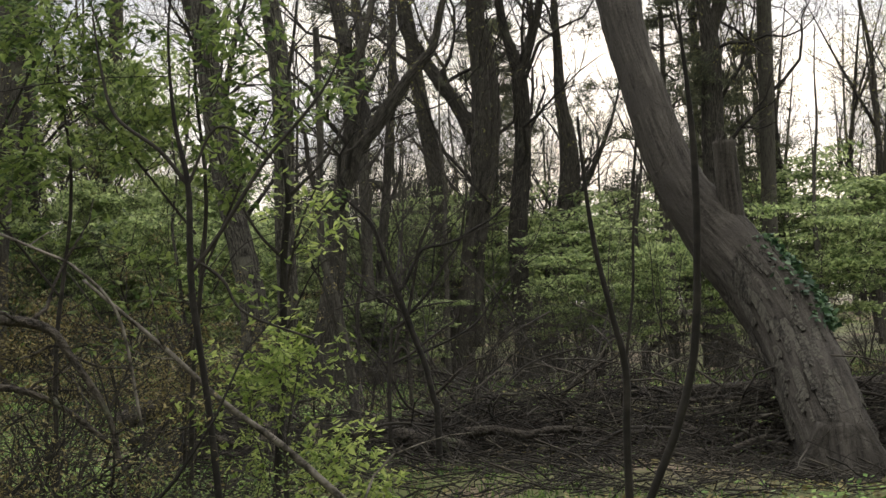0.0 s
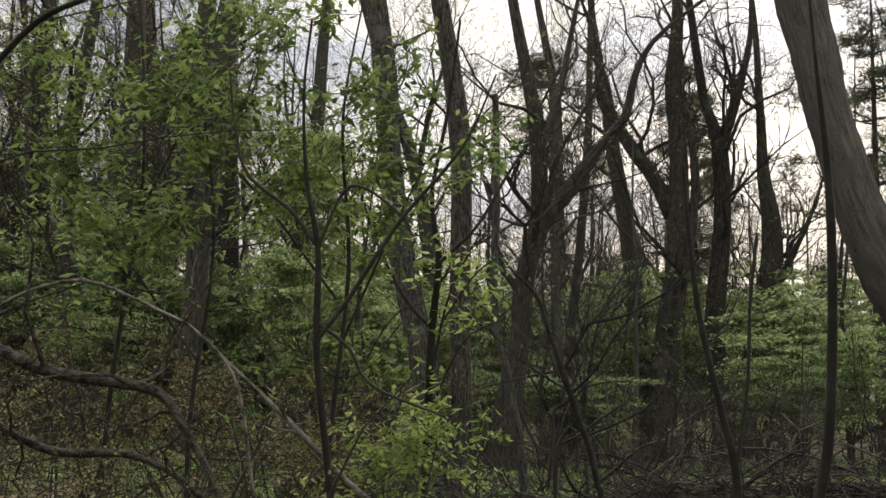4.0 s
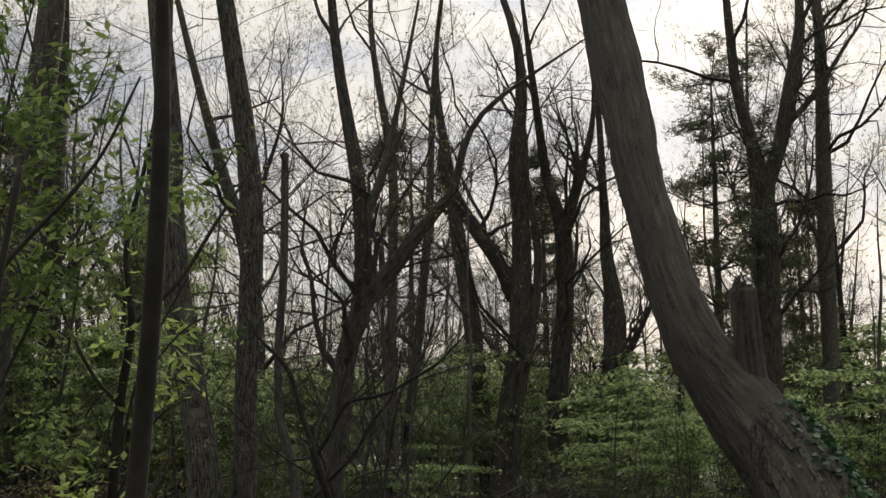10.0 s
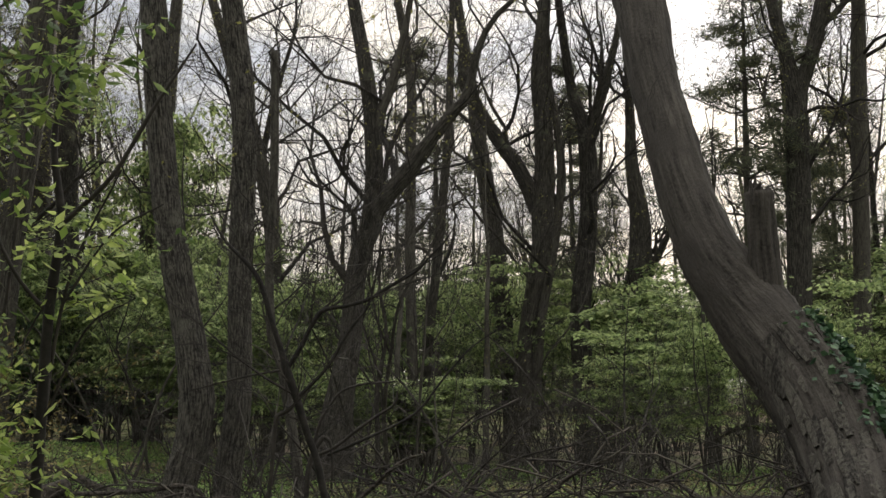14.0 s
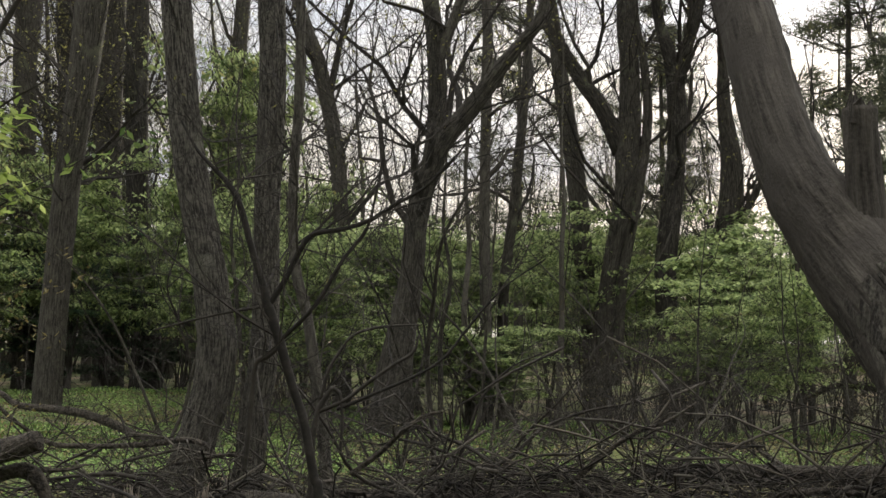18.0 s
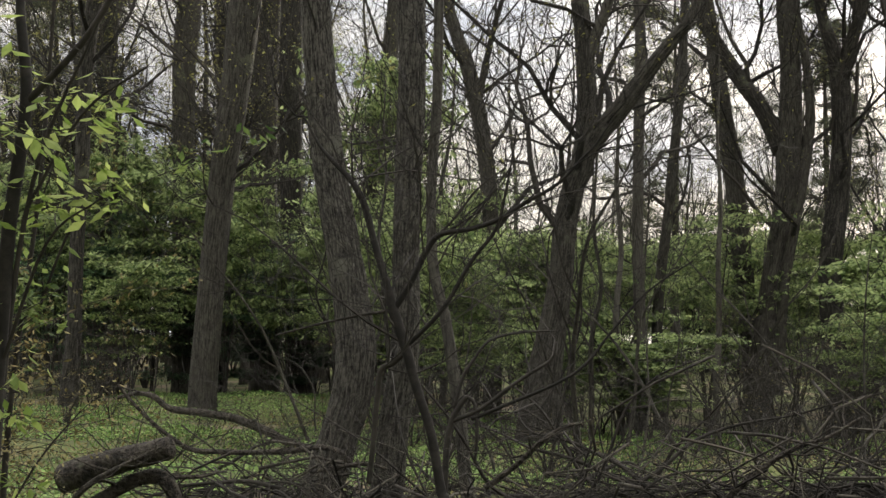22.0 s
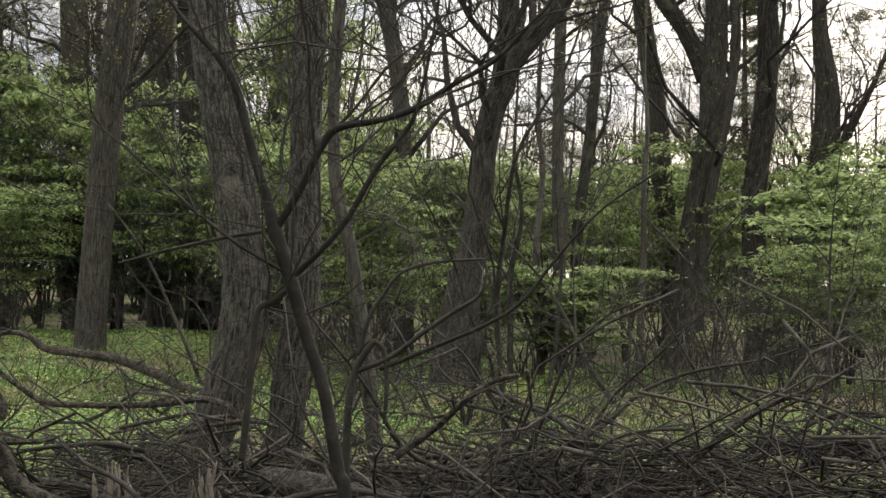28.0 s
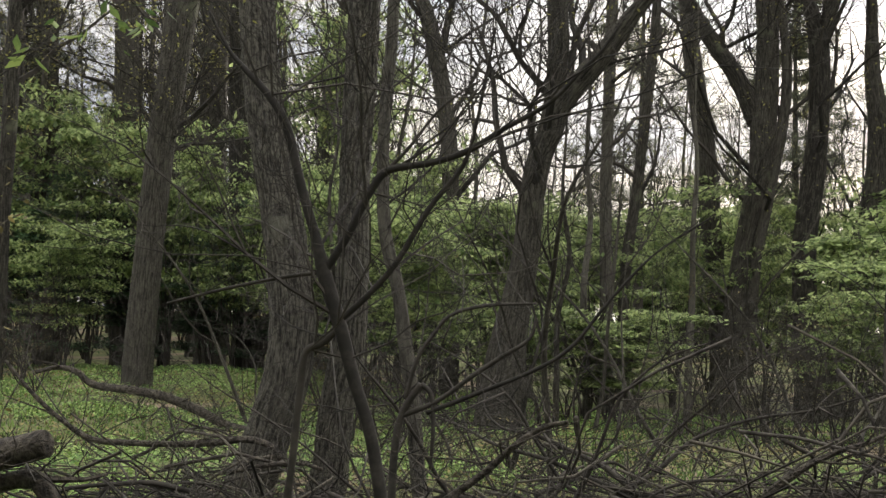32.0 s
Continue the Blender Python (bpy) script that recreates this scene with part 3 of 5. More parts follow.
# old leaning tree with pale flaking bark, curved at the foot
knots_0 = ((2.21, 18.26, 7.50, 0.339), (2.36, 17.58, 6.20, 0.310), (2.44, 17.11, 5.30, 0.283), (2.57, 16.69, 4.50, 0.289), (2.72, 16.28, 3.70, 0.295), (2.94, 15.91, 3.00, 0.333), (3.33, 15.54, 2.30, 0.416), (3.72, 15.00, 1.60, 0.437), (3.88, 14.35, 0.92, 0.425), (3.88, 13.60, 0.38, 0.417), (3.88, 13.00, -0.14, 0.417))
knots_1 = ((3.5, 15.3, 1.95, 0.2), (3.42, 15.45, 2.5, 0.17), (3.38, 15.5, 3.1, 0.15), (3.36, 15.5, 3.62, 0.145))
LEANING = np.array(knots_0)
grow('leaning_tree', 'old leaning tree with pale flaking bark, curved at the foot', BARK_PALE, 0, [knots_0, knots_1], 120)
# dark forked sapling, leafless, among brushwood
knots_0 = ((-0.27, 11.8, 0.66, 0.031), (-0.3, 11.8, 0.79, 0.029), (-0.37, 11.8, 1.12, 0.027), (-0.45, 11.8, 1.34, 0.027), (-0.52, 11.8, 1.56, 0.03), (-0.6, 11.8, 1.78, 0.032), (-0.65, 11.8, 1.95, 0.022), (-0.72, 11.8, 2.15, 0.021), (-0.8, 11.8, 2.41, 0.021), (-0.89, 11.8, 2.55, 0.017), (-1.01, 11.8, 2.67, 0.013), (-1.09, 11.8, 2.76, 0.009), (-1.19, 11.8, 2.93, 0.006))
knots_1 = ((-0.6, 11.8, 1.79, 0.018), (-0.5, 11.8, 1.95, 0.018), (-0.41, 11.8, 2.13, 0.018), (-0.33, 11.8, 2.22, 0.017), (-0.15, 11.8, 2.25, 0.014), (0.01, 11.8, 2.3, 0.014), (0.16, 11.8, 2.39, 0.012), (0.34, 11.8, 2.49, 0.01), (0.47, 11.8, 2.62, 0.008), (0.55, 11.8, 2.7, 0.006), (0.64, 11.8, 2.83, 0.004))
knots_2 = ((-0.52, 11.8, 1.59, 0.014), (-0.4, 11.8, 1.7, 0.013), (-0.28, 11.8, 1.84, 0.013), (-0.15, 11.8, 2.06, 0.012), (-0.01, 11.8, 2.24, 0.01), (0.04, 11.8, 2.41, 0.008), (0.08, 11.8, 2.63, 0.006), (0.11, 11.8, 2.81, 0.004))
knots_3 = ((-0.61, 11.8, 1.79, 0.01), (-0.81, 11.8, 1.76, 0.008), (-1.05, 11.8, 1.71, 0.007), (-1.33, 11.8, 1.64, 0.005))
knots_4 = ((-0.34, 11.8, 2.22, 0.009), (-0.25, 11.8, 2.31, 0.007), (-0.11, 11.8, 2.48, 0.006), (0.05, 11.8, 2.59, 0.004))
knots_5 = ((-0.52, 11.8, 1.56, 0.014), (-0.6, 11.8, 1.49, 0.015), (-0.67, 11.8, 1.45, 0.016), (-0.69, 11.8, 1.29, 0.016), (-0.71, 11.8, 1.02, 0.016), (-0.73, 11.8, 0.81, 0.016))
grow('forked_sapling', 'dark forked sapling, leafless, among brushwood', TWIG, 9, [knots_0, knots_1, knots_2, knots_3, knots_4, knots_5], 121)
# arching crooked sapling among the brushwood
knots_0 = ((-0.85, 13.6, 0.38, 0.026), (-0.85, 13.6, 0.64, 0.024), (-0.84, 13.6, 0.90, 0.023), (-0.80, 13.6, 1.09, 0.021), (-0.70, 13.6, 1.25, 0.019))
knots_1 = ((-0.80, 13.6, 1.07, 0.016), (-0.60, 13.6, 1.16, 0.014), (-0.40, 13.6, 1.31, 0.014), (-0.24, 13.6, 1.42, 0.013), (-0.09, 13.6, 1.52, 0.011), (-0.05, 13.6, 1.64, 0.008))
knots_2 = ((-0.79, 13.6, 1.16, 0.013), (-0.73, 13.6, 1.38, 0.013), (-0.65, 13.6, 1.51, 0.011), (-0.54, 13.6, 1.64, 0.010), (-0.34, 13.6, 1.70, 0.010), (-0.05, 13.6, 1.72, 0.006))
knots_3 = ((-0.70, 13.6, 1.25, 0.016), (-0.64, 13.6, 1.19, 0.014), (-0.62, 13.6, 1.00, 0.013), (-0.63, 13.6, 0.78, 0.011))
knots_4 = ((-0.66, 13.6, 1.09, 0.014), (-0.40, 13.6, 1.20, 0.013), (-0.04, 13.6, 1.36, 0.011), (0.15, 13.6, 1.49, 0.011), (0.30, 13.6, 1.68, 0.009), (0.44, 13.6, 1.85, 0.008), (0.61, 13.6, 2.02, 0.006), (0.88, 13.6, 2.20, 0.005))
grow('forked_sapling', 'crooked arching sapling with long bare limbs, among brushwood', TWIG, 3, [knots_0, knots_1, knots_2, knots_3, knots_4], 127)
# dark sapling arching over the thicket
knots_0 = ((-2.89, 6, 0.88, 0.022), (-2.93, 6, 1.60, 0.021), (-2.94, 6, 2.41, 0.018), (-2.91, 6, 2.87, 0.016), (-2.83, 6, 3.09, 0.015), (-2.71, 6, 3.24, 0.015), (-2.54, 6, 3.38, 0.015), (-2.31, 6, 3.46, 0.012), (-2.08, 6, 3.52, 0.009))
grow('forked_sapling', 'dark bare sapling arching over the thicket', TWIG, 5, [knots_0], 128)
# thin crooked forked shrub stem close to the path
knots_0 = ((0.49, 3.58, 0.48, 0.012), (0.51, 3.58, 0.88, 0.012), (0.515, 3.58, 1.21, 0.011), (0.52, 3.58, 1.4, 0.01), (0.49, 3.58, 1.55, 0.008), (0.45, 3.58, 1.75, 0.007), (0.43, 3.58, 1.94, 0.005), (0.42, 3.58, 2.11, 0.004))
knots_1 = ((0.51, 3.58, 0.88, 0.012), (0.58, 3.58, 1.06, 0.012), (0.65, 3.58, 1.22, 0.012), (0.70, 3.58, 1.38, 0.012), (0.722, 3.58, 1.52, 0.0115), (0.735, 3.58, 1.73, 0.011), (0.74, 3.58, 1.94, 0.0105), (0.735, 3.58, 2.12, 0.008), (0.722, 3.58, 2.3, 0.005), (0.71, 3.58, 2.5, 0.003))
knots_2 = ((0.52, 3.58, 1.41, 0.005), (0.55, 3.58, 1.61, 0.004), (0.56, 3.58, 1.78, 0.004), (0.58, 3.58, 1.94, 0.004))
grow('forked_sapling', 'thin crooked forked shrub stem close to the path', TWIG, 0, [knots_0, knots_1, knots_2], 122)
# thin dark sapling with arching twigs in the thicket
knots_0 = ((-1.38, 7.15, 0.45, 0.023), (-1.43, 7.15, 1.1, 0.02), (-1.5, 7.15, 1.7, 0.02), (-1.51, 7.15, 2, 0.02), (-1.51, 7.15, 2.38, 0.017), (-1.58, 7.15, 2.78, 0.012), (-1.6, 7.15, 3.25, 0.008), (-1.56, 7.15, 3.66, 0.007))
knots_1 = ((-1.51, 7.15, 2.38, 0.013), (-1.67, 7.15, 2.59, 0.012), (-1.92, 7.15, 2.8, 0.01), (-2, 7.15, 3.09, 0.008), (-2.04, 7.15, 3.4, 0.005))
knots_2 = ((-1.51, 7.15, 1.87, 0.013), (-1.33, 7.15, 2.1, 0.013), (-1.06, 7.15, 2.5, 0.012), (-0.79, 7.15, 2.8, 0.01), (-0.65, 7.15, 3, 0.007), (-0.52, 7.15, 3.3, 0.005))
knots_3 = ((-1.51, 7.15, 2.38, 0.01), (-1.33, 7.15, 2.71, 0.008), (-1.06, 7.15, 2.56, 0.007), (-0.98, 7.15, 2.43, 0.005))
knots_4 = ((-1.51, 7.15, 1.97, 0.01), (-1.33, 7.15, 1.83, 0.01), (-1.2, 7.15, 1.63, 0.008), (-0.8, 7.15, 1.46, 0.007))
grow('forked_sapling', 'thin dark sapling with arching twigs in the thicket', TWIG, 0, [knots_0, knots_1, knots_2, knots_3, knots_4], 123)
# straight thin dark sapling in the leafy thicket
knots_0 = ((-1.43, 9.3, 0.09, 0.034), (-1.35, 9.3, 0.96, 0.032), (-1.32, 9.3, 1.56, 0.030), (-1.30, 9.3, 2.04, 0.028), (-1.25, 9.3, 2.53, 0.024), (-1.30, 9.3, 3.01, 0.017), (-1.19, 9.3, 3.59, 0.013), (-1.09, 9.3, 4.30, 0.009))
knots_1 = ((-1.25, 9.3, 2.51, 0.015), (-0.97, 9.3, 2.78, 0.013), (-0.75, 9.3, 3.14, 0.011), (-0.52, 9.3, 3.49, 0.006))
knots_2 = ((-1.30, 9.3, 2.04, 0.013), (-1.50, 9.3, 2.27, 0.011), (-1.72, 9.3, 2.71, 0.009), (-1.86, 9.3, 3.15, 0.006))
grow('forked_sapling', 'straight thin dark sapling in the leafy thicket', TWIG, 0, [knots_0, knots_1, knots_2], 124)


# ---- pines ----
def pine(place, height, spread, low, seed, label):
    """A pine: bare lower stem, level boughs, and tufts of needles along them."""
    g = np.random.default_rng(seed)
    x, y = place
    base = np.array([x, y, float(ground_z(x, y))])
    tree = thing("pine_tree", base, label, "tree", "pines")
    lean = g.normal(0, 0.25, 2)
    stem = np.array([[lean[0] * s, lean[1] * s, height * s - 0.2, 0.012 * height * (1.06 - s) + 0.02] for s in np.linspace(0, 1, 9)])
    v, f = tube(spline(stem, 4), 12, 0.04, seed=seed)
    part("trunk", mesh_of("limb", v, f, BARK_DARK, True), tree)
    boughs, tufts = [], []
    h = low
    while h < height - 0.3:  # level whorls of boughs, a gap of sky between each and the next
        for _ in range(g.integers(3, 6)):
            a, reach = g.uniform(0, 6.28), spread * g.uniform(0.45, 1.15) * (1 - 0.55 * (h - low) / (height - low))
            s = h / height
            p = np.array([lean[0] * s, lean[1] * s, h + g.normal(0, 0.06)])
            d = np.array([math.cos(a), math.sin(a), g.uniform(-0.02, 0.22)])
            boughs += twig_lines(p, d, reach, 0.04, g, 1, 0.05, 0.22, 5)
        h += g.uniform(0.75, 1.25)
    for line in boughs:
        for q in (2, 3, 4, 5, 6):
            for _ in range(3):
                tufts.append(line[q, :3] + g.normal(0, 1, 3) * np.array([0.24, 0.24, 0.07]) + np.array([0, 0, 0.06]))
    v, f = merged([tube(q, 5, cap=False) for q in boughs])
    tier = tagged(part("bough_tier", mesh_of("bough_tier", v, f, BARK_DARK), tree, "level dark boughs"), kind="stuff")
    tufts = np.repeat(np.array(tufts), 10, axis=0)
    n = len(tufts)
    away = unit(g.normal(0, 1, (n, 3)) * np.array([1, 1, 0.6]) + np.array([0, 0, 0.3]))
    side = unit(np.cross(away, g.normal(0, 1, (n, 3)))) * 0.013
    ln = g.uniform(0.12, 0.24, (n, 1))
    root = tufts + g.normal(0, 0.05, (n, 3))
    v = np.stack([root - side, root + side, root + away * ln + side * 0.4, root + away * ln - side * 0.4], 1).reshape(-1, 3)
    tagged(part("needle_foliage", mesh_of("needle_foliage", v, np.arange(4 * n).reshape(-1, 4), NEEDLE), tier, "tufts of dull green needles"), kind="stuff")
    return tree


pine((7.0, 42.5), 15.5, 3.6, 6.6, 301, "pine with dark tufted boughs high on its stem")
pine((-4.6, 57.0), 17.5, 3.6, 5.4, 302, "distant pine with level dark boughs behind bare trees")
pine((1.6, 60.0), 17.0, 2.8, 5.0, 303, "distant pine with level dark boughs behind bare trees")
pine((-24.5, 43.0), 16.0, 3.6, 3.2, 305, "dense dark evergreen behind the thicket")
pine((-29.0, 46.0), 17.0, 3.8, 3.0, 306, "dense dark evergreen behind the thicket")
pine((-20.5, 49.0), 16.0, 3.4, 4.0, 307, "dense dark evergreen behind the thicket")
pine((11.5, 50.0), 13.0, 2.4, 5.0, 304, "distant pine with level dark boughs behind bare trees")


# ---- the woods behind ----
def far_tree(seed, height, twigs):
    g = np.random.default_rng(seed)
    tree = thing("tree", (0, 0, 0), "slender bare tree in the woods behind", "tree", "woods behind")
    bend = g.normal(0, 0.35, (7, 2)).cumsum(0) * 0.5
    k = np.array([[bend[i, 0], bend[i, 1], height * s - 0.3, 0.14 * (1.05 - s) + 0.012] for i, s in enumerate(np.linspace(0, 1, 7))])
    limbs = [k]
    for _ in range(g.integers(2, 5)):
        j = g.integers(2, 5)
        a = g.uniform(0, 6.28)
        d = np.array([math.cos(a) * 0.5, math.sin(a) * 0.5, 1.0])
        ln = g.uniform(0.25, 0.45) * height
        limbs.append(np.array([[*(k[j, :3] + unit(d) * ln * s + np.array([0, 0, 0.1 * ln * s * s])), k[j, 3] * 0.6 * (1.05 - s) + 0.006] for s in np.linspace(0, 1, 5)]))
    for m, limb in enumerate(limbs):
        v, f = tube(spline(limb, 3), 8, 0.05, seed=seed + m)
        part("trunk" if m == 0 else "branch", mesh_of("limb", v, f, BARK_DARK, True), tree)
    lines = []
    for limb in limbs:
        line = spline(limb, 4)
        top = line[line[:, 2] > 0.36 * height]
        for _ in range(twigs):
            if len(top) < 2:
                break
            q = top[g.integers(0, len(top))]
            a = g.uniform(0, 6.28)
            ln = g.uniform(0.9, 2.6)
            twig_lines(q[:3], (math.cos(a), math.sin(a), g.uniform(0.1, 1.0)), ln, min(0.016, q[3] * 0.4), g, 2, 0.35, 0.4, 4, lines)
    v, f = merged([tube(q, 3, cap=False) for q in lines])
    crown = tagged(part("twig_crown", mesh_of("twig_crown", v, f, TWIG), tree, "bare fine twigs"), kind="stuff")
    v, f = bud_mesh(lines, g, 0.35, 0.09)
    tagged(part("bud_sprays", mesh_of("bud_sprays", v, f, BUD), crown, "small yellow-green opening buds"), kind="stuff")
    return tree


patterns = [far_tree(401 + i, h, n) for i, (h, n) in enumerate(((15, 22), (17, 24), (13, 22), (18, 22), (11, 20)))]
g = np.random.default_rng(55)
count = 0
for i in range(90):
    y = 50 + 66 * g.random()
    x = g.uniform(-0.62, 0.46) * (y + 8)
    if ((x - 4) / 25) ** 2 + ((y - 56) / 9) ** 2 < 1:  # none in the pond
        y += 18
    tree = patterns[i % 5]
    m = Matrix.Translation((x, y, float(ground_z(x, y)) - 0.05)) @ Matrix.Rotation(g.uniform(0, 6.28), 4, "Z") @ Matrix.Scale(g.uniform(0.75, 1.2), 4)
    if i < 5:
        tree.matrix_basis = m
    else:
        copy_thing(tree, m @ Matrix.Diagonal((*(1 / s for s in tree.scale), 1)))
# tall trees out to the side of the leafy thicket
for i, (x, y) in enumerate(((-15.5, 44), (-17.5, 47), (-19.5, 43), (-21.5, 46), (-23, 40), (-25, 44), (-27, 48), (-18.5, 52), (-22, 55), (-26, 38), (-24, 34), (-29, 41), (-14.2, 46), (-16.2, 39), (-18.6, 36), (-20.6, 39.5), (9.5, 46), (12.5, 48), (14.5, 44), (16.5, 50), (11, 54), (18.5, 46), (14, 57), (20, 54))):
    tree = patterns[(i * 2 + 1) % 5]
    copy_thing(tree, Matrix.Translation((x, y, float(ground_z(x, y)) - 0.05)) @ Matrix.Rotation(i * 1.3, 4, "Z") @ Matrix.Scale(1.15 + 0.05 * (i % 4), 4) @ Matrix.Diagonal((*(1 / s for s in tree.scale), 1)))


# slim stems between the large trees
def slim_stem(seed, height, radius):
    g = np.random.default_rng(seed)
    tree = thing("sapling", (0, 0, 0), "slim upright young tree among the larger ones", "tree", "slim young trees")
    bend = g.normal(0, 0.12, (8, 2)).cumsum(0)
    k = np.array([[bend[i, 0], bend[i, 1], height * s - 0.1, radius * (1.1 - s) + 0.004] for i, s in enumerate(np.linspace(0, 1, 8))])
    v, f = tube(spline(k, 4), 8, 0.04, seed=seed)
    part("trunk", mesh_of("limb", v, f, BARK_DARK, True), tree)
    lines = []
    top = spline(k, 4)[12:]
    for _ in range(9):
        q = top[g.integers(0, len(top))]
        a = g.uniform(0, 6.28)
        twig_lines(q[:3], (math.cos(a), math.sin(a), g.uniform(0.3, 1.2)), g.uniform(0.6, 1.8), 0.008, g, 2, 0.35, 0.35, 4, lines)
    v, f = merged([tube(q, 3, cap=False) for q in lines])
    tagged(part("twig_crown", mesh_of("twig_crown", v, f, TWIG), tree, "bare fine twigs"), kind="stuff")
    return tree


slim = [slim_stem(451 + i, h, r) for i, (h, r) in enumerate(((7, 0.05), (9, 0.075), (6, 0.035), (11, 0.1)))]
for i, (x, y) in enumerate(((-6.2, 27), (-2.2, 29.5), (-1.6, 26.5), (-8.8, 38), (-0.6, 31), (-2.6, 27.5), (-5.2, 38), (-14.5, 43), (4.6, 33), (9.2, 33), (11.5, 40), (-1.2, 38), (-19, 42), (3.2, 42), (5.6, 40), (-3.2, 43), (-10.2, 44))):
    m = Matrix.Translation((x, y, float(ground_z(x, y)) - 0.05)) @ Matrix.Rotation(x * 2.1, 4, "Z")
    if i < 4:
        slim[i].matrix_basis = m
    else:
        copy_thing(slim[(i * 3 + 1) % 4], m)


# ---- shrubs ----
def shrub_pattern(seed, leaf, label, leaf_size=0.055, per=22, sprays=330, clear=0.4, layered=True):
    """A shrub one metre high and about one metre wide: stems, and level sprays of leaves on them."""
    g = np.random.default_rng(seed)
    bush = thing("shrub", (0, 0, 0), label, "shrub", "undergrowth shrubs")
    ends = []
    for m in range(6):
        a = m * 1.05 + g.uniform(0, 0.6)
        lean = g.uniform(0.12, 0.42)
        line = np.array([[math.cos(a) * lean * s**1.3 + g.normal(0, 0.012), math.sin(a) * lean * s**1.3 + g.normal(0, 0.012), 0.92 * s * g.uniform(0.92, 1.05) - 0.03, 0.0055 * (1.1 - s) + 0.001] for s in np.linspace(0, 1, 7)])
        v, f = tube(spline(line, 3), 5, seed=seed + m)
        part("stem", mesh_of("stem", v, f, TWIG), bush)
        for q in line[2:]:
            for _ in range(2):
                b = g.uniform(0, 6.28)
                ends += twig_lines(q[:3], (math.cos(b), math.sin(b), 0.35), g.uniform(0.12, 0.3), 0.0014, g, 1, 0.1, 0.4, 3)
    v, f = merged([tube(q, 3, cap=False) for q in ends])
    crown = tagged(part("twig_crown", mesh_of("twig_crown", v, f, TWIG), bush, "fine crooked twigs"), kind="stuff")
    spots = []
    hubs = [ends[i][-1, :3] * np.array([1.12, 1.12, 1]) for i in g.integers(0, len(ends), sprays // 5)]
    hubs = [q for q in hubs if q[2] > clear or g.random() < 0.08]
    for q in hubs:  # level fans of leaves in tiers, with gaps between them
        tier = round(q[2] / 0.085) * 0.085 + g.normal(0, 0.01) if layered else q[2]
        for _ in range(5):
            a, wide = g.uniform(0, 6.28), g.uniform(0.05, 0.14)
            u = g.normal(0, 1, (per, 2)) * np.array([wide, wide * 0.45])
            c = np.array([q[0] + g.normal(0, 0.035), q[1] + g.normal(0, 0.035), tier + g.normal(0, 0.012)])
            off = np.stack([u[:, 0] * math.cos(a) - u[:, 1] * math.sin(a), u[:, 0] * math.sin(a) + u[:, 1] * math.cos(a), g.normal(0, 0.005, per) - 0.1 * np.abs(u[:, 0])], -1)
            spots.append(c + off)
    v, f = leaf_quads(np.vstack(spots), leaf_size, g, 0.74, 0.6, 0.15)
    tagged(part("foliage", mesh_of("foliage", v, f, leaf), crown), kind="stuff")
    return bush


light = [shrub_pattern(501 + i, LEAF_SHRUB, "spreading shrub with level sprays of fresh green leaves", 0.037, 20, 480, 0.4) for i in range(4)]
dark = [shrub_pattern(521 + i, LEAF_DARK, "dense dark green shrub", 0.02, 60, 260, 0.02) for i in range(2)]
bare = [shrub_pattern(541 + i, LEAF_BROWN, "leafless tangled shrub with a few withered leaves", 0.016, 9, 34, 0.0) for i in range(3)]
used = set()


def plant(kinds, x, y, top, wide, turn):
    """Set a shrub of that height and half width."""
    bush = kinds[int(turn * 10) % len(kinds)]
    m = Matrix.Translation((x, y, float(ground_z(x, y)) - 0.02)) @ Matrix.Rotation(turn, 4, "Z") @ Matrix.Diagonal((wide / 0.5, wide / 0.5, top, 1))
    if bush.name in used:
        return copy_thing(bush, m @ Matrix.Diagonal((*(1 / s for s in bush.scale), 1)))
    used.add(bush.name)
    bush.matrix_basis = m
    return bush


def set_back(x, y, top, wide, far=1.3):
    """The same shrub farther off and larger, behind the second row of trunks."""
    far = far if x > -8 else 1.0  # at the dark evergreens the shrubs stay in front
    return 1.4 + (x - 1.4) * far, 5.0 + (y - 5.0) * far, 1.5 + (top - 1.5) * far, wide * far


# the leafy screen behind the near trees: x, y, height, half width
for i, (x, y, top, wide) in enumerate(((-16.8, 36, 7.2, 2.2), (-14.2, 35.5, 6.2, 1.8), (-12.4, 35.6, 5.2, 1.6), (-9.8, 35, 5.3, 1.5), (-7.2, 34, 6.0, 1.5), (-4.6, 30, 4.4, 1.6), (-2.4, 30.5, 4.3, 1.5), (-1.0, 32.5, 4.8, 1.6), (0.9, 33, 4.3, 1.4), (2.6, 32.5, 4.8, 1.8), (2.7, 26.5, 2.4, 0.9), (3.1, 27.5, 4.1, 1.8))):
    plant(light, *set_back(x, y, top, wide), 0.37 * i + 0.2)
for i, (x, y, top, wide) in enumerate(((7.2, 25.5, 4.1, 1.7), (9.6, 26.5, 4.3, 1.7), (12.2, 29, 4.6, 2.0), (5.6, 29, 4.0, 1.5), (-3.6, 27.5, 4.0, 1.6), (-5.8, 27.5, 4.2, 1.6), (-9.6, 33.2, 4.4, 1.5), (-5.0, 24.5, 3.7, 1.5), (-10.9, 35.5, 5.0, 1.7), (-8.4, 33.6, 4.6, 1.5), (-15.6, 33, 3.6, 1.4), (-19.5, 35, 6.5, 2.2), (-6.0, 32.2, 4.6, 1.4))):
    plant(light, *(set_back(x, y, top, wide) if i % 3 else (x, y, top * 0.85, wide * 0.8)), 0.53 * i + 1.1)
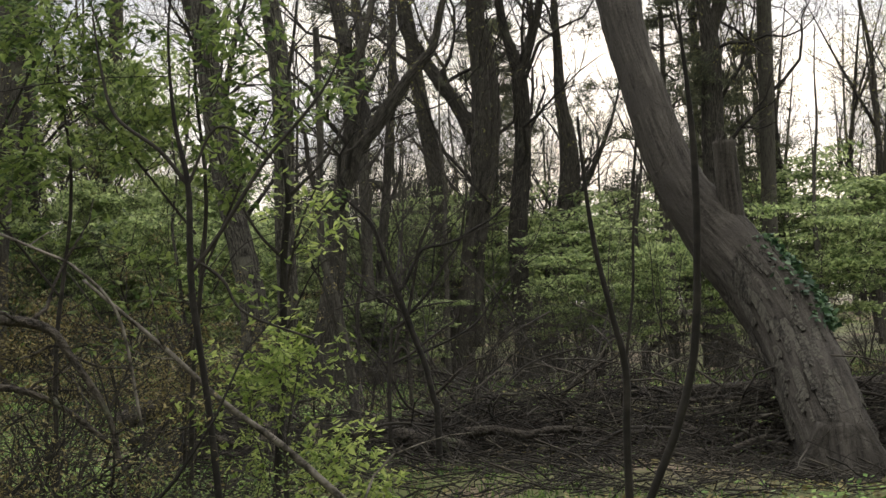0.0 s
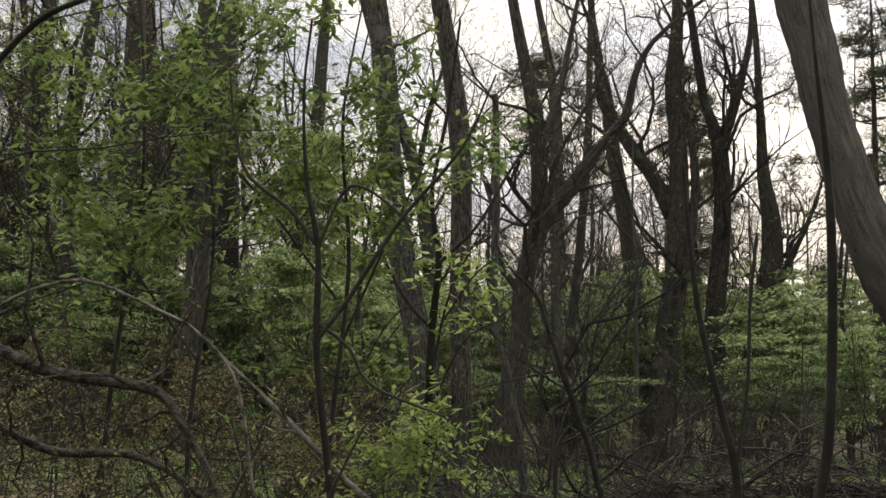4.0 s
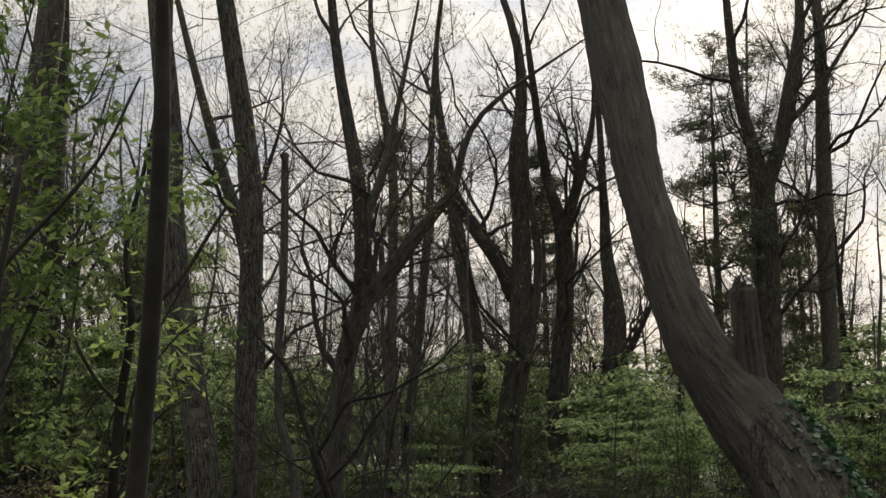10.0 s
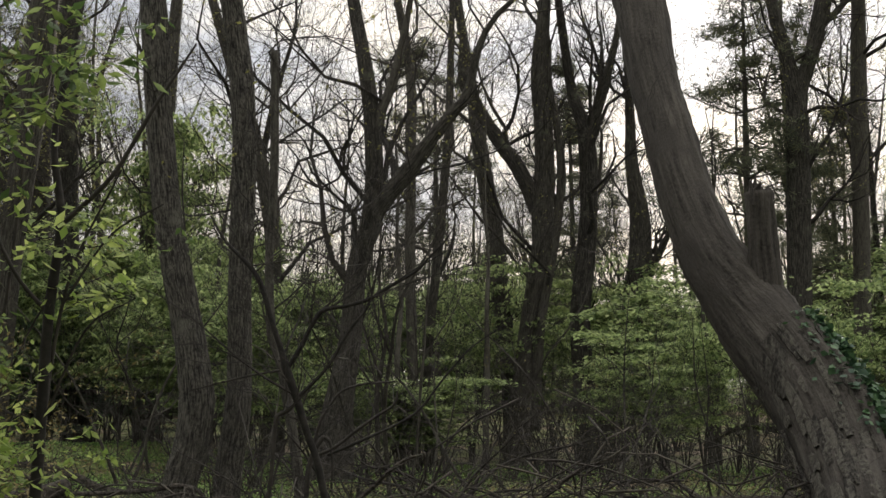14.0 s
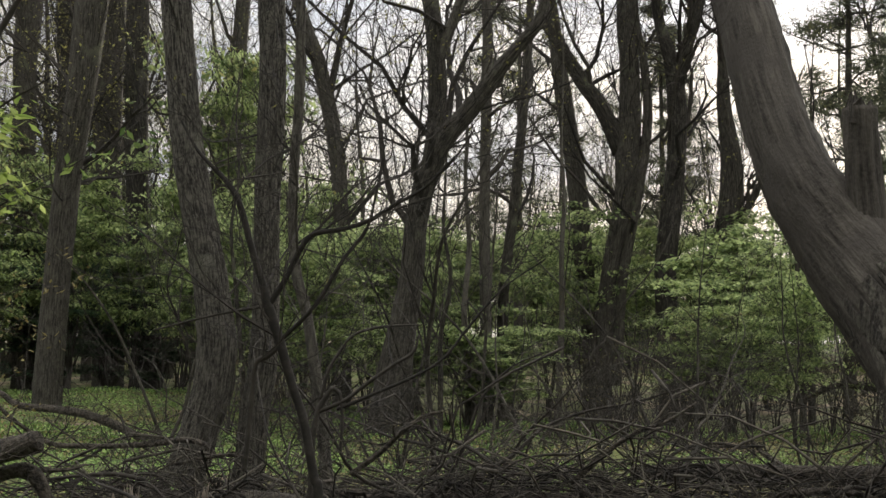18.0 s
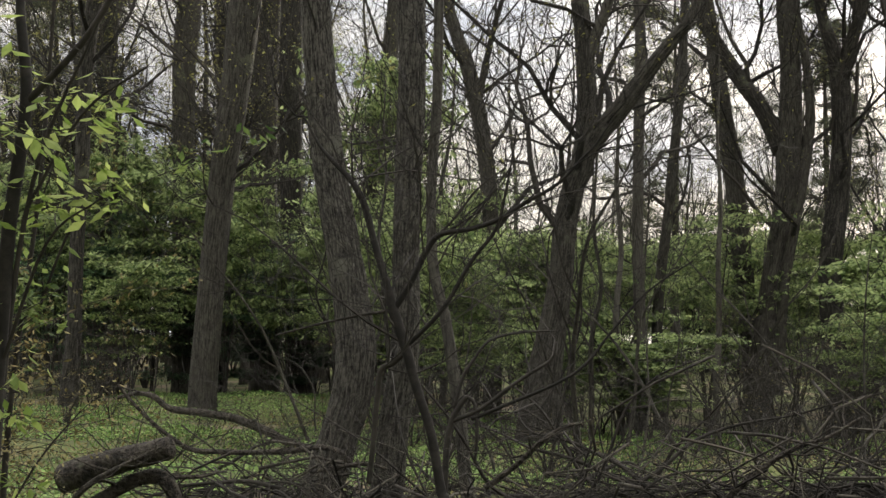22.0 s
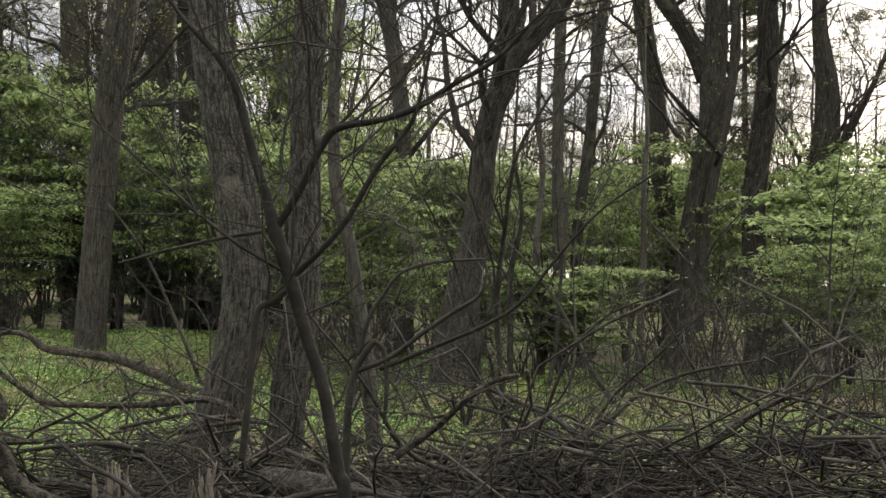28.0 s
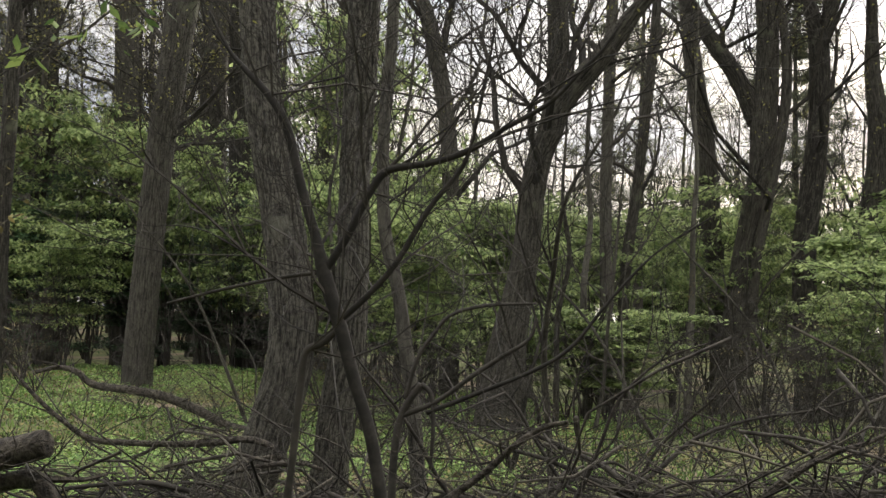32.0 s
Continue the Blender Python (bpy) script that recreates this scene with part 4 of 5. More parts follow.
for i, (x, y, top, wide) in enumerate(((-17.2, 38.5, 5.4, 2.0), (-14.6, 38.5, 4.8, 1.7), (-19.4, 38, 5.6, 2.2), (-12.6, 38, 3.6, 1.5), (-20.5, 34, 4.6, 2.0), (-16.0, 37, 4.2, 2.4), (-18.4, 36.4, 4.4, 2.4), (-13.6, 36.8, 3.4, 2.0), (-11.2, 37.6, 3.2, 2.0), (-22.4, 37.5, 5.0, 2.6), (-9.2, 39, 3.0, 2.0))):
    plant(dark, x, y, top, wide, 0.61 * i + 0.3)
# low brambles on the clearing
g = np.random.default_rng(61)
for i in range(18):
    y = g.uniform(17.5, 31)
    x = g.uniform(-0.5, 0.4) * (y + 2)
    plant(bare, x, y, g.uniform(0.5, 1.3), g.uniform(0.5, 1.1), g.uniform(0, 6.2))
# bare tangle and far undergrowth that closes the view
g = np.random.default_rng(66)
for i in range(52):
    y = g.uniform(22, 48)
    x = g.uniform(-0.6, 0.42) * (y + 4)
    plant(bare, x, y, g.uniform(1.0, 2.6), g.uniform(0.8, 1.5), g.uniform(0, 6.2))
for i in range(150):
    y = g.uniform(44, 88)
    x = g.uniform(-0.6, 0.45) * (y + 4)
    if ((x - 4) / 25) ** 2 + ((y - 56) / 9) ** 2 < 1:
        y += 18
    plant(light if g.random() < 0.6 else bare, x, y, g.uniform(3.2, 7.5), g.uniform(1.8, 3.6), g.uniform(0, 6.2))

# a denser edge of tall trees and leafy young growth beyond the dark shrubs
for i in range(34):
    y = g.uniform(40, 74)
    x = -g.uniform(0.3, 0.84) * (y - 6)
    turn = g.uniform(0, 6.28)
    if i % 3 == 2:
        plant(light, x, y, g.uniform(7.5, 11.5), g.uniform(2.4, 3.6), turn)
    else:
        tree = patterns[i % 5]
        copy_thing(tree, Matrix.Translation((x, y, float(ground_z(x, y)) - 0.05)) @ Matrix.Rotation(turn, 4, "Z") @ Matrix.Scale(g.uniform(0.9, 1.3), 4) @ Matrix.Diagonal((*(1 / s for s in tree.scale), 1)))
# low leafy growth between the trunks
for i in range(9):
    y = g.uniform(23, 37)
    x = g.uniform(-0.22, 0.34) * (y - 4)
    plant(light, x, y, g.uniform(1.6, 3.4), g.uniform(0.9, 1.6), g.uniform(0, 6.28))

# unseen copies of the woods, added behind the walk to block sky light on trunks
g = np.random.default_rng(71)
for i in range(64):
    a = math.pi + g.uniform(0.05, 0.95) * math.pi if i % 4 else g.choice((-0.05, math.pi + 0.05))
    far = g.uniform(9, 26)
    x, y = math.cos(a) * far + 0.5, math.sin(a) * far * 0.9 + 1.0
    turn = g.uniform(0, 6.28)
    if i % 2:
        plant(light, x, y, g.uniform(4.5, 8.5), g.uniform(2.0, 3.4), turn)
    else:
        tree = patterns[i // 2 % 5]
        copy_thing(tree, Matrix.Translation((x, y, float(ground_z(x, y)) - 0.05)) @ Matrix.Rotation(turn, 4, "Z") @ Matrix.Scale(g.uniform(0.8, 1.1), 4) @ Matrix.Diagonal((*(1 / s for s in tree.scale), 1)))

# ---- the pale pond behind ----
WATER = bpy.data.materials.new("pond_water")
WATER.use_nodes = True
wb = WATER.node_tree.nodes["Principled BSDF"]
wb.inputs["Base Color"].default_value, wb.inputs["Roughness"].default_value = (0.06, 0.07, 0.06, 1), 0.08
rip, rbp = WATER.node_tree.nodes.new("ShaderNodeTexNoise"), WATER.node_tree.nodes.new("ShaderNodeBump")
rip.inputs["Scale"].default_value, rbp.inputs["Strength"].default_value = 3.0, 0.25
WATER.node_tree.links.new(rip.outputs[0], rbp.inputs["Height"])
WATER.node_tree.links.new(rbp.outputs[0], wb.inputs["Normal"])
a = np.arange(40) * 2 * np.pi / 40
rim = np.stack([4 + np.cos(a) * (24 + 2 * np.sin(3 * a)), 56 + np.sin(a) * (8 + np.sin(5 * a)), np.full(40, 0.0)], -1)
rim[:, 2] = -0.12
pv = np.vstack([rim, rim * [1, 1, 0] + [0, 0, -0.6]])
j = np.arange(40)
pf = np.stack([j, (j + 1) % 40, 40 + (j + 1) % 40, 40 + j], -1)
fan = np.stack([np.zeros(19, int), 1 + 2 * np.arange(19), 2 + 2 * np.arange(19), 3 + 2 * np.arange(19)], -1)
tagged(new("water", mesh_of("water", pv, np.vstack([pf, fan]), WATER)), "still pale woodland pond behind the trees", "pond", kind="structure")

# ---- the brush pile ----
pile = thing("brush_pile", (1.6, 14.2, 0.0), "long low heap of dead grey-brown branches and sticks", "brushwood")
g = np.random.default_rng(77)


def stick_mesh(g, length, radius):
    lines = twig_lines((0, 0, 0), (1, 0, 0), length, radius, g, 0, 0.0, 0.5, 0)
    v, f = merged([tube(q, 6 if q[0, 3] > 0.012 else 4) for q in lines])
    c = (v.max(0) + v.min(0)) / 2
    return mesh_of("stick", v - c, f, STICK, True)


stick_kinds = [stick_mesh(g, g.uniform(1.2, 3.2), g.uniform(0.005, 0.015)) for _ in range(26)]


def pile_top(x, y):
    """The height of the heap over the soil."""
    cross = math.exp(-(((y - 15.0 - 0.15 * math.sin(x)) / 1.55) ** 4))
    ends = (0.42 + 0.58 / (1 + math.exp(-(x - 0.2) * 2.5))) / (1 + math.exp(-(x + 3.4) * 2)) / (1 + math.exp((x - 8.5) * 1.5))
    return (0.6 + 0.1 * math.sin(x * 1.3 + 0.6) + 0.07 * math.sin(x * 3.1 + 1) + 0.05 * math.sin(x * 7.3)) * cross * ends


def lay(parent, data, x, y, z, heading, tilt, origin):
    ob = part("stick", data, parent)
    ob.matrix_basis = Matrix.Translation((x - origin[0], y - origin[1], z - origin[2])) @ Euler((g.uniform(0, 6.28), tilt, heading)).to_matrix().to_4x4()
    return ob


for i in range(300):
    x, y = g.uniform(-3.2, 7.6), 14.7 + g.normal(0, 0.65)
    top = pile_top(x, y)
    z = float(ground_z(x, y)) + 0.03 + top * g.uniform(0.25, 1.0) ** 0.6
    lay(pile, stick_kinds[i % 26], x, y, z, g.normal(0, 0.95) + (math.pi if g.random() < 0.5 else 0), g.normal(0, 0.13), (1.6, 14.2, 0))
pieces = []
for i in range(4600):
    x, y = g.uniform(-3.6, 9.0), (14.9 + g.normal(0, 0.8)) if i % 5 > 1 else g.uniform(9.9, 13.9)
    top = max(pile_top(x, y), 0.1)
    a = g.normal(0, 1.0)
    z = float(ground_z(x, y)) + 0.02 + top * g.uniform(0.0, 0.95)
    ln, r = g.uniform(0.4, 1.5), g.uniform(0.003, 0.011) * (1 if y > 13.4 else 0.85)
    d = np.array([math.cos(a), math.sin(a), g.normal(0, 0.22)])
    p = np.array([x, y, z])
    line = np.array([[*(p + d * ln * (s - 0.5) + g.normal(0, 0.04, 3)), r * (1.1 - 0.8 * s)] for s in np.linspace(0, 1, 5)])
    pieces.append(tube(line, 4))
v, f = merged(pieces)
tagged(part("brushwood", mesh_of("brushwood", v - np.array([1.6, 14.2, 0]), f, STICK), pile), kind="stuff")
# heavier limbs in the heap
for i in range(44):
    x, y = g.uniform(-2.8, 7.4), 14.3 + g.normal(0, 0.8)
    a, ln, r = g.normal(0, 0.45), g.uniform(1.2, 3.0), g.uniform(0.016, 0.055)
    z = float(ground_z(x, y)) + pile_top(x, y) * g.uniform(0.15, 0.85)
    k = np.array([[x + math.cos(a) * ln * (s - 0.5) + g.normal(0, 0.04), y + math.sin(a) * ln * (s - 0.5) + g.normal(0, 0.07), z + g.normal(0, 0.06), r * (1.15 - 0.6 * s)] for s in np.linspace(0, 1, 6)])
    v, f = tube(spline(k, 4), 9, 0.06, seed=i)
    part("limb", mesh_of("limb", v - np.array([1.6, 14.2, 0]), f, LOG_BARK, True), pile, "thick dark dead limb")
# loose wiry sticks standing up out of the heap and lying before it
loose = []
for i in range(430):
    x, y = g.uniform(-7.5, 9.5), g.uniform(11.8, 27.0)
    a, up = g.uniform(0, 6.28), abs(g.normal(0.15, 0.4))
    z = float(ground_z(x, y)) + 0.02 + pile_top(x, y) * 0.7
    loose += twig_lines((x, y, z), (math.cos(a), math.sin(a), up), g.uniform(0.6, 1.9), g.uniform(0.004, 0.011), g, 2, 0.02, 0.75, 5)
v, f = merged([tube(q, 4, cap=False) for q in loose])
tagged(new("fallen_twigs", mesh_of("fallen_twigs", v, f, TWIG)), "wiry fallen twigs and dead branches over the grass", "brushwood", kind="stuff")


# ---- fallen limbs, log and stumps ----
def fallen(name, knots, label, bark, sides=10, twigs=0, seed=1):
    g = np.random.default_rng(seed)
    k = np.array(knots, float)
    base = np.array([k[:, 0].mean(), k[:, 1].mean(), float(ground_z(k[:, 0].mean(), k[:, 1].mean()))])
    ob = thing(name, base, label, "dead wood")
    line = spline(k, 6)
    v, f = tube(line, sides, 0.06, seed=seed)
    part("stem", mesh_of("stem", v - base, f, bark, True), ob)
    for m in range(twigs):
        q = line[g.integers(1, len(line) - 1)]
        lines = twig_lines(q[:3], (g.normal(0, 1), g.normal(0, 1), g.uniform(-0.2, 0.9)), g.uniform(0.3, 1.1), q[3] * 0.45, g, 0, 0.05, 0.5, 4)
        v, f = merged([tube(p, 5) for p in lines])
        part("branch", mesh_of("branch", v - base, f, bark), ob)
    return ob


fallen("fallen_limb", ((-9.55, 23, 0.70, 0.031), (-9.20, 23, 0.78, 0.037), (-8.88, 23, 0.74, 0.046), (-8.55, 23, 0.55, 0.055), (-7.93, 23, 0.50, 0.061), (-7.39, 23, 0.43, 0.066), (-6.85, 23, 0.26, 0.072), (-6.38, 23, 0.07, 0.065), (-6.00, 23, 0.02, 0.047)), "long bowed fallen limb lying on thin grass", LOG_BARK, 10, 5, 11)
fallen("dead_branch", ((-4.76, 15.5, 1.19, 0.013), (-4.48, 15.5, 0.93, 0.018), (-4.21, 15.5, 0.74, 0.021), (-3.94, 15.5, 0.61, 0.024), (-3.61, 15.5, 0.60, 0.024), (-3.25, 15.5, 0.61, 0.024), (-2.90, 15.5, 0.64, 0.027), (-2.63, 15.5, 0.68, 0.027), (-2.42, 15.5, 0.64, 0.025), (-2.34, 15.5, 0.55, 0.025)), "thin bowed dead branch beside a furrowed tree", LOG_BARK, 8, 5, 12)
fallen("cut_log", ((-3.72, 13.2, 0.56, 0.110), (-3.52, 13.2, 0.63, 0.102), (-3.23, 13.2, 0.72, 0.095), (-3.00, 13.2, 0.78, 0.087), (-2.86, 13.2, 0.82, 0.082), (-2.82, 13.2, 0.83, 0.075)), "sawn dark log end propped up at the brush heap", LOG_BARK, 14, 0, 13)
fallen("leaning_pole", ((-2.15, 7.20, 1.86, 0.009), (-1.68, 7.20, 1.44, 0.015), (-1.35, 7.20, 1.12, 0.017), (-1.02, 7.20, 0.86, 0.021), (-0.68, 7.20, 0.54, 0.023), (-0.42, 7.20, 0.30, 0.025), (0.04, 7.20, -0.22, 0.028)), "pale barkless dead pole leaning through the thicket", GREY_WOOD, 10, 5, 14)
fallen("dead_branch", ((-3.5, 12.5, 0.1, 0.026), (-3.11, 12.5, 0.55, 0.022), (-2.85, 12.5, 0.72, 0.018), (-2.6, 12.5, 0.84, 0.008)), "slanting thin dead branch with side twigs", LOG_BARK, 8, 7, 15)
fallen("dead_branch", ((-0.44, 13.2, 0.66, 0.021), (-0.23, 13.2, 0.82, 0.019), (-0.08, 13.2, 0.96, 0.018), (0.07, 13.2, 1.07, 0.015), (0.21, 13.2, 1.11, 0.012)), "dark crooked dead branch rising out of the brush heap", LOG_BARK, 8, 5, 61)
fallen("dead_branch", ((1.02, 14.2, 0.54, 0.021), (1.37, 14.2, 0.84, 0.020), (1.56, 14.2, 0.95, 0.016), (1.74, 14.2, 1.02, 0.013), (1.96, 14.2, 1.16, 0.010)), "dark crooked dead branch rising out of the brush heap", LOG_BARK, 8, 5, 62)
fallen("dead_branch", ((-2.33, 14.6, 0.55, 0.017), (-2.07, 14.6, 0.61, 0.017), (-1.82, 14.6, 0.64, 0.015), (-1.66, 14.6, 0.61, 0.013)), "thin bowed dead branch on thin grass", LOG_BARK, 8, 6, 63)
fallen("dead_branch", ((-3.36, 6.5, 1.92, 0.026), (-3.06, 6.5, 1.83, 0.029), (-2.74, 6.5, 1.70, 0.032), (-2.43, 6.5, 1.65, 0.031), (-2.13, 6.5, 1.59, 0.027), (-1.99, 6.5, 1.42, 0.021), (-1.82, 6.5, 1.14, 0.017), (-1.76, 6.5, 0.90, 0.014)), "thick dark dead limb sagging through the thicket", LOG_BARK, 9, 9, 64)
fallen("dead_branch", ((-3.35, 6.8, 1.85, 0.008), (-3.16, 6.8, 2.07, 0.009), (-2.83, 6.8, 2.18, 0.009), (-2.60, 6.8, 2.16, 0.009), (-2.27, 6.8, 2.02, 0.009), (-2.05, 6.8, 1.90, 0.009), (-1.83, 6.8, 1.63, 0.009), (-1.72, 6.8, 1.03, 0.009)), "thin pale dead branch arching through the thicket", GREY_WOOD, 7, 6, 65)
fallen("dead_branch", ((-3.56, 7, 1.60, 0.021), (-3.24, 7, 1.39, 0.023), (-2.93, 7, 1.27, 0.025), (-2.53, 7, 1.26, 0.021), (-2.24, 7, 1.15, 0.018), (-1.95, 7, 0.92, 0.015)), "dark dead limb low in the thicket", LOG_BARK, 8, 8, 66)
fallen("log", ((1.4, 16.3, 0.42, 0.06), (2.0, 16.3, 0.44, 0.08), (2.8, 16.2, 0.45, 0.09), (4.2, 16.0, 0.48, 0.1), (5.8, 16.2, 0.45, 0.11), (7.4, 16.3, 0.42, 0.12)), "grey fallen trunk lying behind the brush heap", LOG_BARK, 14, 4, 16)
fallen("fallen_limb", ((4.2, 29.5, 0.5, 0.05), (4.9, 29.3, 0.9, 0.06), (5.8, 29.2, 0.8, 0.07), (6.8, 29.0, 0.3, 0.08)), "dark fallen limb under the shrubs", LOG_BARK, 9, 6, 17)


fallen("log", ((-3.64, 13.3, 0.32, 0.050), (-3.35, 13.3, 0.47, 0.050), (-3.15, 13.3, 0.58, 0.054), (-2.95, 13.3, 0.60, 0.059), (-2.85, 13.3, 0.50, 0.056), (-2.79, 13.3, 0.40, 0.046), (-2.64, 13.3, 0.32, 0.041), (-2.47, 13.3, 0.27, 0.036)), "crooked dark log lying under a propped log", LOG_BARK, 12, 3, 18)
fallen("log", ((-1.6, 14.3, 0.3, 0.1), (-1.1, 14.0, 0.28, 0.12), (-0.6, 13.7, 0.2, 0.12), (0.0, 13.4, 0.1, 0.11)), "thick rotting grey log beside shattered stumps", LOG_BARK, 16, 2, 19)


def stump(x, y, high, wide, seed):
    """A shattered stump: a ring of upright splinters of uneven height."""
    g = np.random.default_rng(seed)
    ob = thing("stump", (x, y, float(ground_z(x, y))), "shattered weathered tree stump with pale upright splinters", "stump", "shattered stumps")
    line = np.array([[0, 0, -0.1, wide * 1.3], [0, 0, high * 0.3, wide], [0, 0, high * 0.6, wide * 0.93]])
    v, f = tube(spline(line, 4), 16, 0.08, seed=seed)
    part("stub", mesh_of("stub", v, f, BARK, True), ob)
    for m in range(24):
        a, r = g.uniform(0, 6.28), wide * g.uniform(0.3, 1.0)
        c = np.array([math.cos(a) * r, math.sin(a) * r, high * 0.3])
        t = np.array([c[0] * 1.1 + g.normal(0, 0.025), c[1] * 1.1 + g.normal(0, 0.025), high * g.choice((0.6, 0.7, 0.8, 1.0)) * g.uniform(0.85, 1.1)])
        thick = g.uniform(0.012, 0.036)
        bow = (c + t) / 2 + g.normal(0, 0.012, 3)
        v, f = tube(np.array([[*c, thick], [*bow, thick * 0.8], [*(bow * 0.35 + t * 0.65), thick * 0.5], [*t, 0.003]]), 5, 0.2, seed=seed * 40 + m)
        part("splinter", mesh_of("splinter", v, f, SPLIT_WOOD if m % 3 else BARK), ob)


stump(-2.17, 13.4, 0.46, 0.14, 21)
stump(-1.68, 13.5, 0.42, 0.1, 22)


# ---- dead branches flung over the heap and the clearing ----
def branch_pattern(seed, length, radius, bend, fork):
    """A crooked dead branch along +x, resting on its lower side twigs."""
    g = np.random.default_rng(seed)
    ob = thing("dead_branch", (0, 0, 0), "crooked dark dead branch with broken side twigs", "dead wood", "fallen dead branches")
    lines = twig_lines((0, 0, 0), (1, 0, 0.1), length, radius, g, 2, 0.03, bend, fork)
    main = lines.pop()
    v, f = tube(spline(main, 3), 8, 0.06, seed=seed)
    part("stem", mesh_of("stem", v, f, TWIG, True), ob)
    if lines:
        v, f = merged([tube(q, 5, cap=False) for q in lines])
        tagged(part("side_twig_spray", mesh_of("side_twig_spray", v, f, TWIG), ob, "broken crooked side twigs"), kind="stuff")
    return ob


flung = [branch_pattern(601 + i, 1.1 + 0.15 * i, 0.012 + 0.0017 * (i * 5 % 10), 0.42 + 0.05 * (i % 4), 5 + i % 4) for i in range(10)]
g = np.random.default_rng(611)
for i in range(140):
    if i < 70:  # over the heap
        x, y, tilt = g.uniform(-3.0, 7.5), 14.5 + g.normal(0, 1.0), g.normal(0.15, 0.28)
    elif i < 112:  # on the clearing
        x, y, tilt = g.uniform(-7.5, 7.5), g.uniform(12.6, 21.0), abs(g.normal(0.0, 0.22))
    else:  # propped up in the undergrowth
        x, y, tilt = g.uniform(-7.0, 8.0), g.uniform(16.5, 26.0), g.uniform(0.5, 1.15)
    z = float(ground_z(x, y)) + pile_top(x, y) * 0.8 + (0.03 if tilt > 0 else 0.25)
    turn = g.uniform(-0.9, 0.9) + (math.pi if g.random() < 0.5 else 0)
    m = Matrix.Translation((x, y, z)) @ Euler((g.normal(0, 0.5), -tilt, turn)).to_matrix().to_4x4()
    if i < 10:
        flung[i].matrix_basis = m
    else:
        copy_thing(flung[i % 10], m)


# crooked bare saplings of the undergrowth
def crooked_pattern(seed, height, radius):
    g = np.random.default_rng(seed)
    ob = thing("sapling", (0, 0, 0), "crooked leafless understorey sapling with forked dark twigs", "tree", "crooked understorey saplings")
    lines = twig_lines((0, 0, -0.1), (g.normal(0, 0.2), g.normal(0, 0.2), 1), height, radius, g, 3, 0.3, 0.42, 6)
    main = lines.pop()
    v, f = tube(spline(main, 4), 8, 0.05, seed=seed)
    part("trunk", mesh_of("limb", v, f, BARK_DARK, True), ob)
    v, f = merged([tube(q, 4, cap=False) for q in lines])
    tagged(part("twig_crown", mesh_of("twig_crown", v, f, TWIG), ob, "forked fine dark twigs"), kind="stuff")
    return ob


crooked = [crooked_pattern(641 + i, 2.4 + 0.5 * i, 0.018 + 0.004 * i) for i in range(6)]
g = np.random.default_rng(655)
for i in range(46):
    y = g.uniform(17.0, 36.0)
    x = g.uniform(-0.34, 0.3) * (y - 4)
    m = Matrix.Translation((x, y, float(ground_z(x, y)))) @ Matrix.Rotation(g.uniform(0, 6.28), 4, "Z") @ Matrix.Rotation(g.normal(0, 0.12), 4, "X")
    if i < 6:
        crooked[i].matrix_basis = m
    else:
        copy_thing(crooked[i % 6], m)


# ---- the leafy thicket near the start ----
def leafy_sapling(name, stems, sprays, leaf, label, size, seed, per=16, reach=0.28):
    """Arching twigs that carry drooping sprays of paired leaves."""
    g = np.random.default_rng(seed)
    x, y = stems[0][0][:2]
    base = np.array([x, y, float(ground_z(x, y))])
    ob = thing(name, base, label, "shrub")
    tips = []
    for k in stems:
        line = spline(np.array(k, float), 5)
        v, f = tube(line, 7, seed=seed)
        part("stem", mesh_of("stem", v - base, f, TWIG, True), ob)
        top = line[len(line) // 3 :]
        for _ in range(max(2, int(sprays * 1.75))):
            q = top[g.integers(0, len(top))]
            a = g.uniform(0, 6.28)
            tips += twig_lines(q[:3], (math.cos(a), math.sin(a), 0.4), g.uniform(0.25, 0.75), max(0.003, q[3] * 0.4), g, 1, 0.05, 0.35, 3)
    v, f = merged([tube(q, 4, cap=False) for q in tips])
    crown = tagged(part("twig_crown", mesh_of("twig_crown", v - base, f, TWIG), ob, "fine arching twigs"), kind="stuff")
    spots = []
    for q in tips:
        for s in np.linspace(0.35, 1.0, per // 2):
            i = min(len(q) - 2, int(s * (len(q) - 1)))
            c = q[i, :3] + (q[i + 1, :3] - q[i, :3]) * (s * (len(q) - 1) - i)
            spots += [c + g.normal(0, 0.02, 3) * reach / 0.28, c + g.normal(0, 0.05, 3) * reach / 0.28]
    v, f = leaf_quads(np.array(spots), size, g, 0.55, 0.42, 0.35)
    tagged(part("foliage", mesh_of("foliage", v - base, f, leaf), crown), kind="stuff")
    return ob


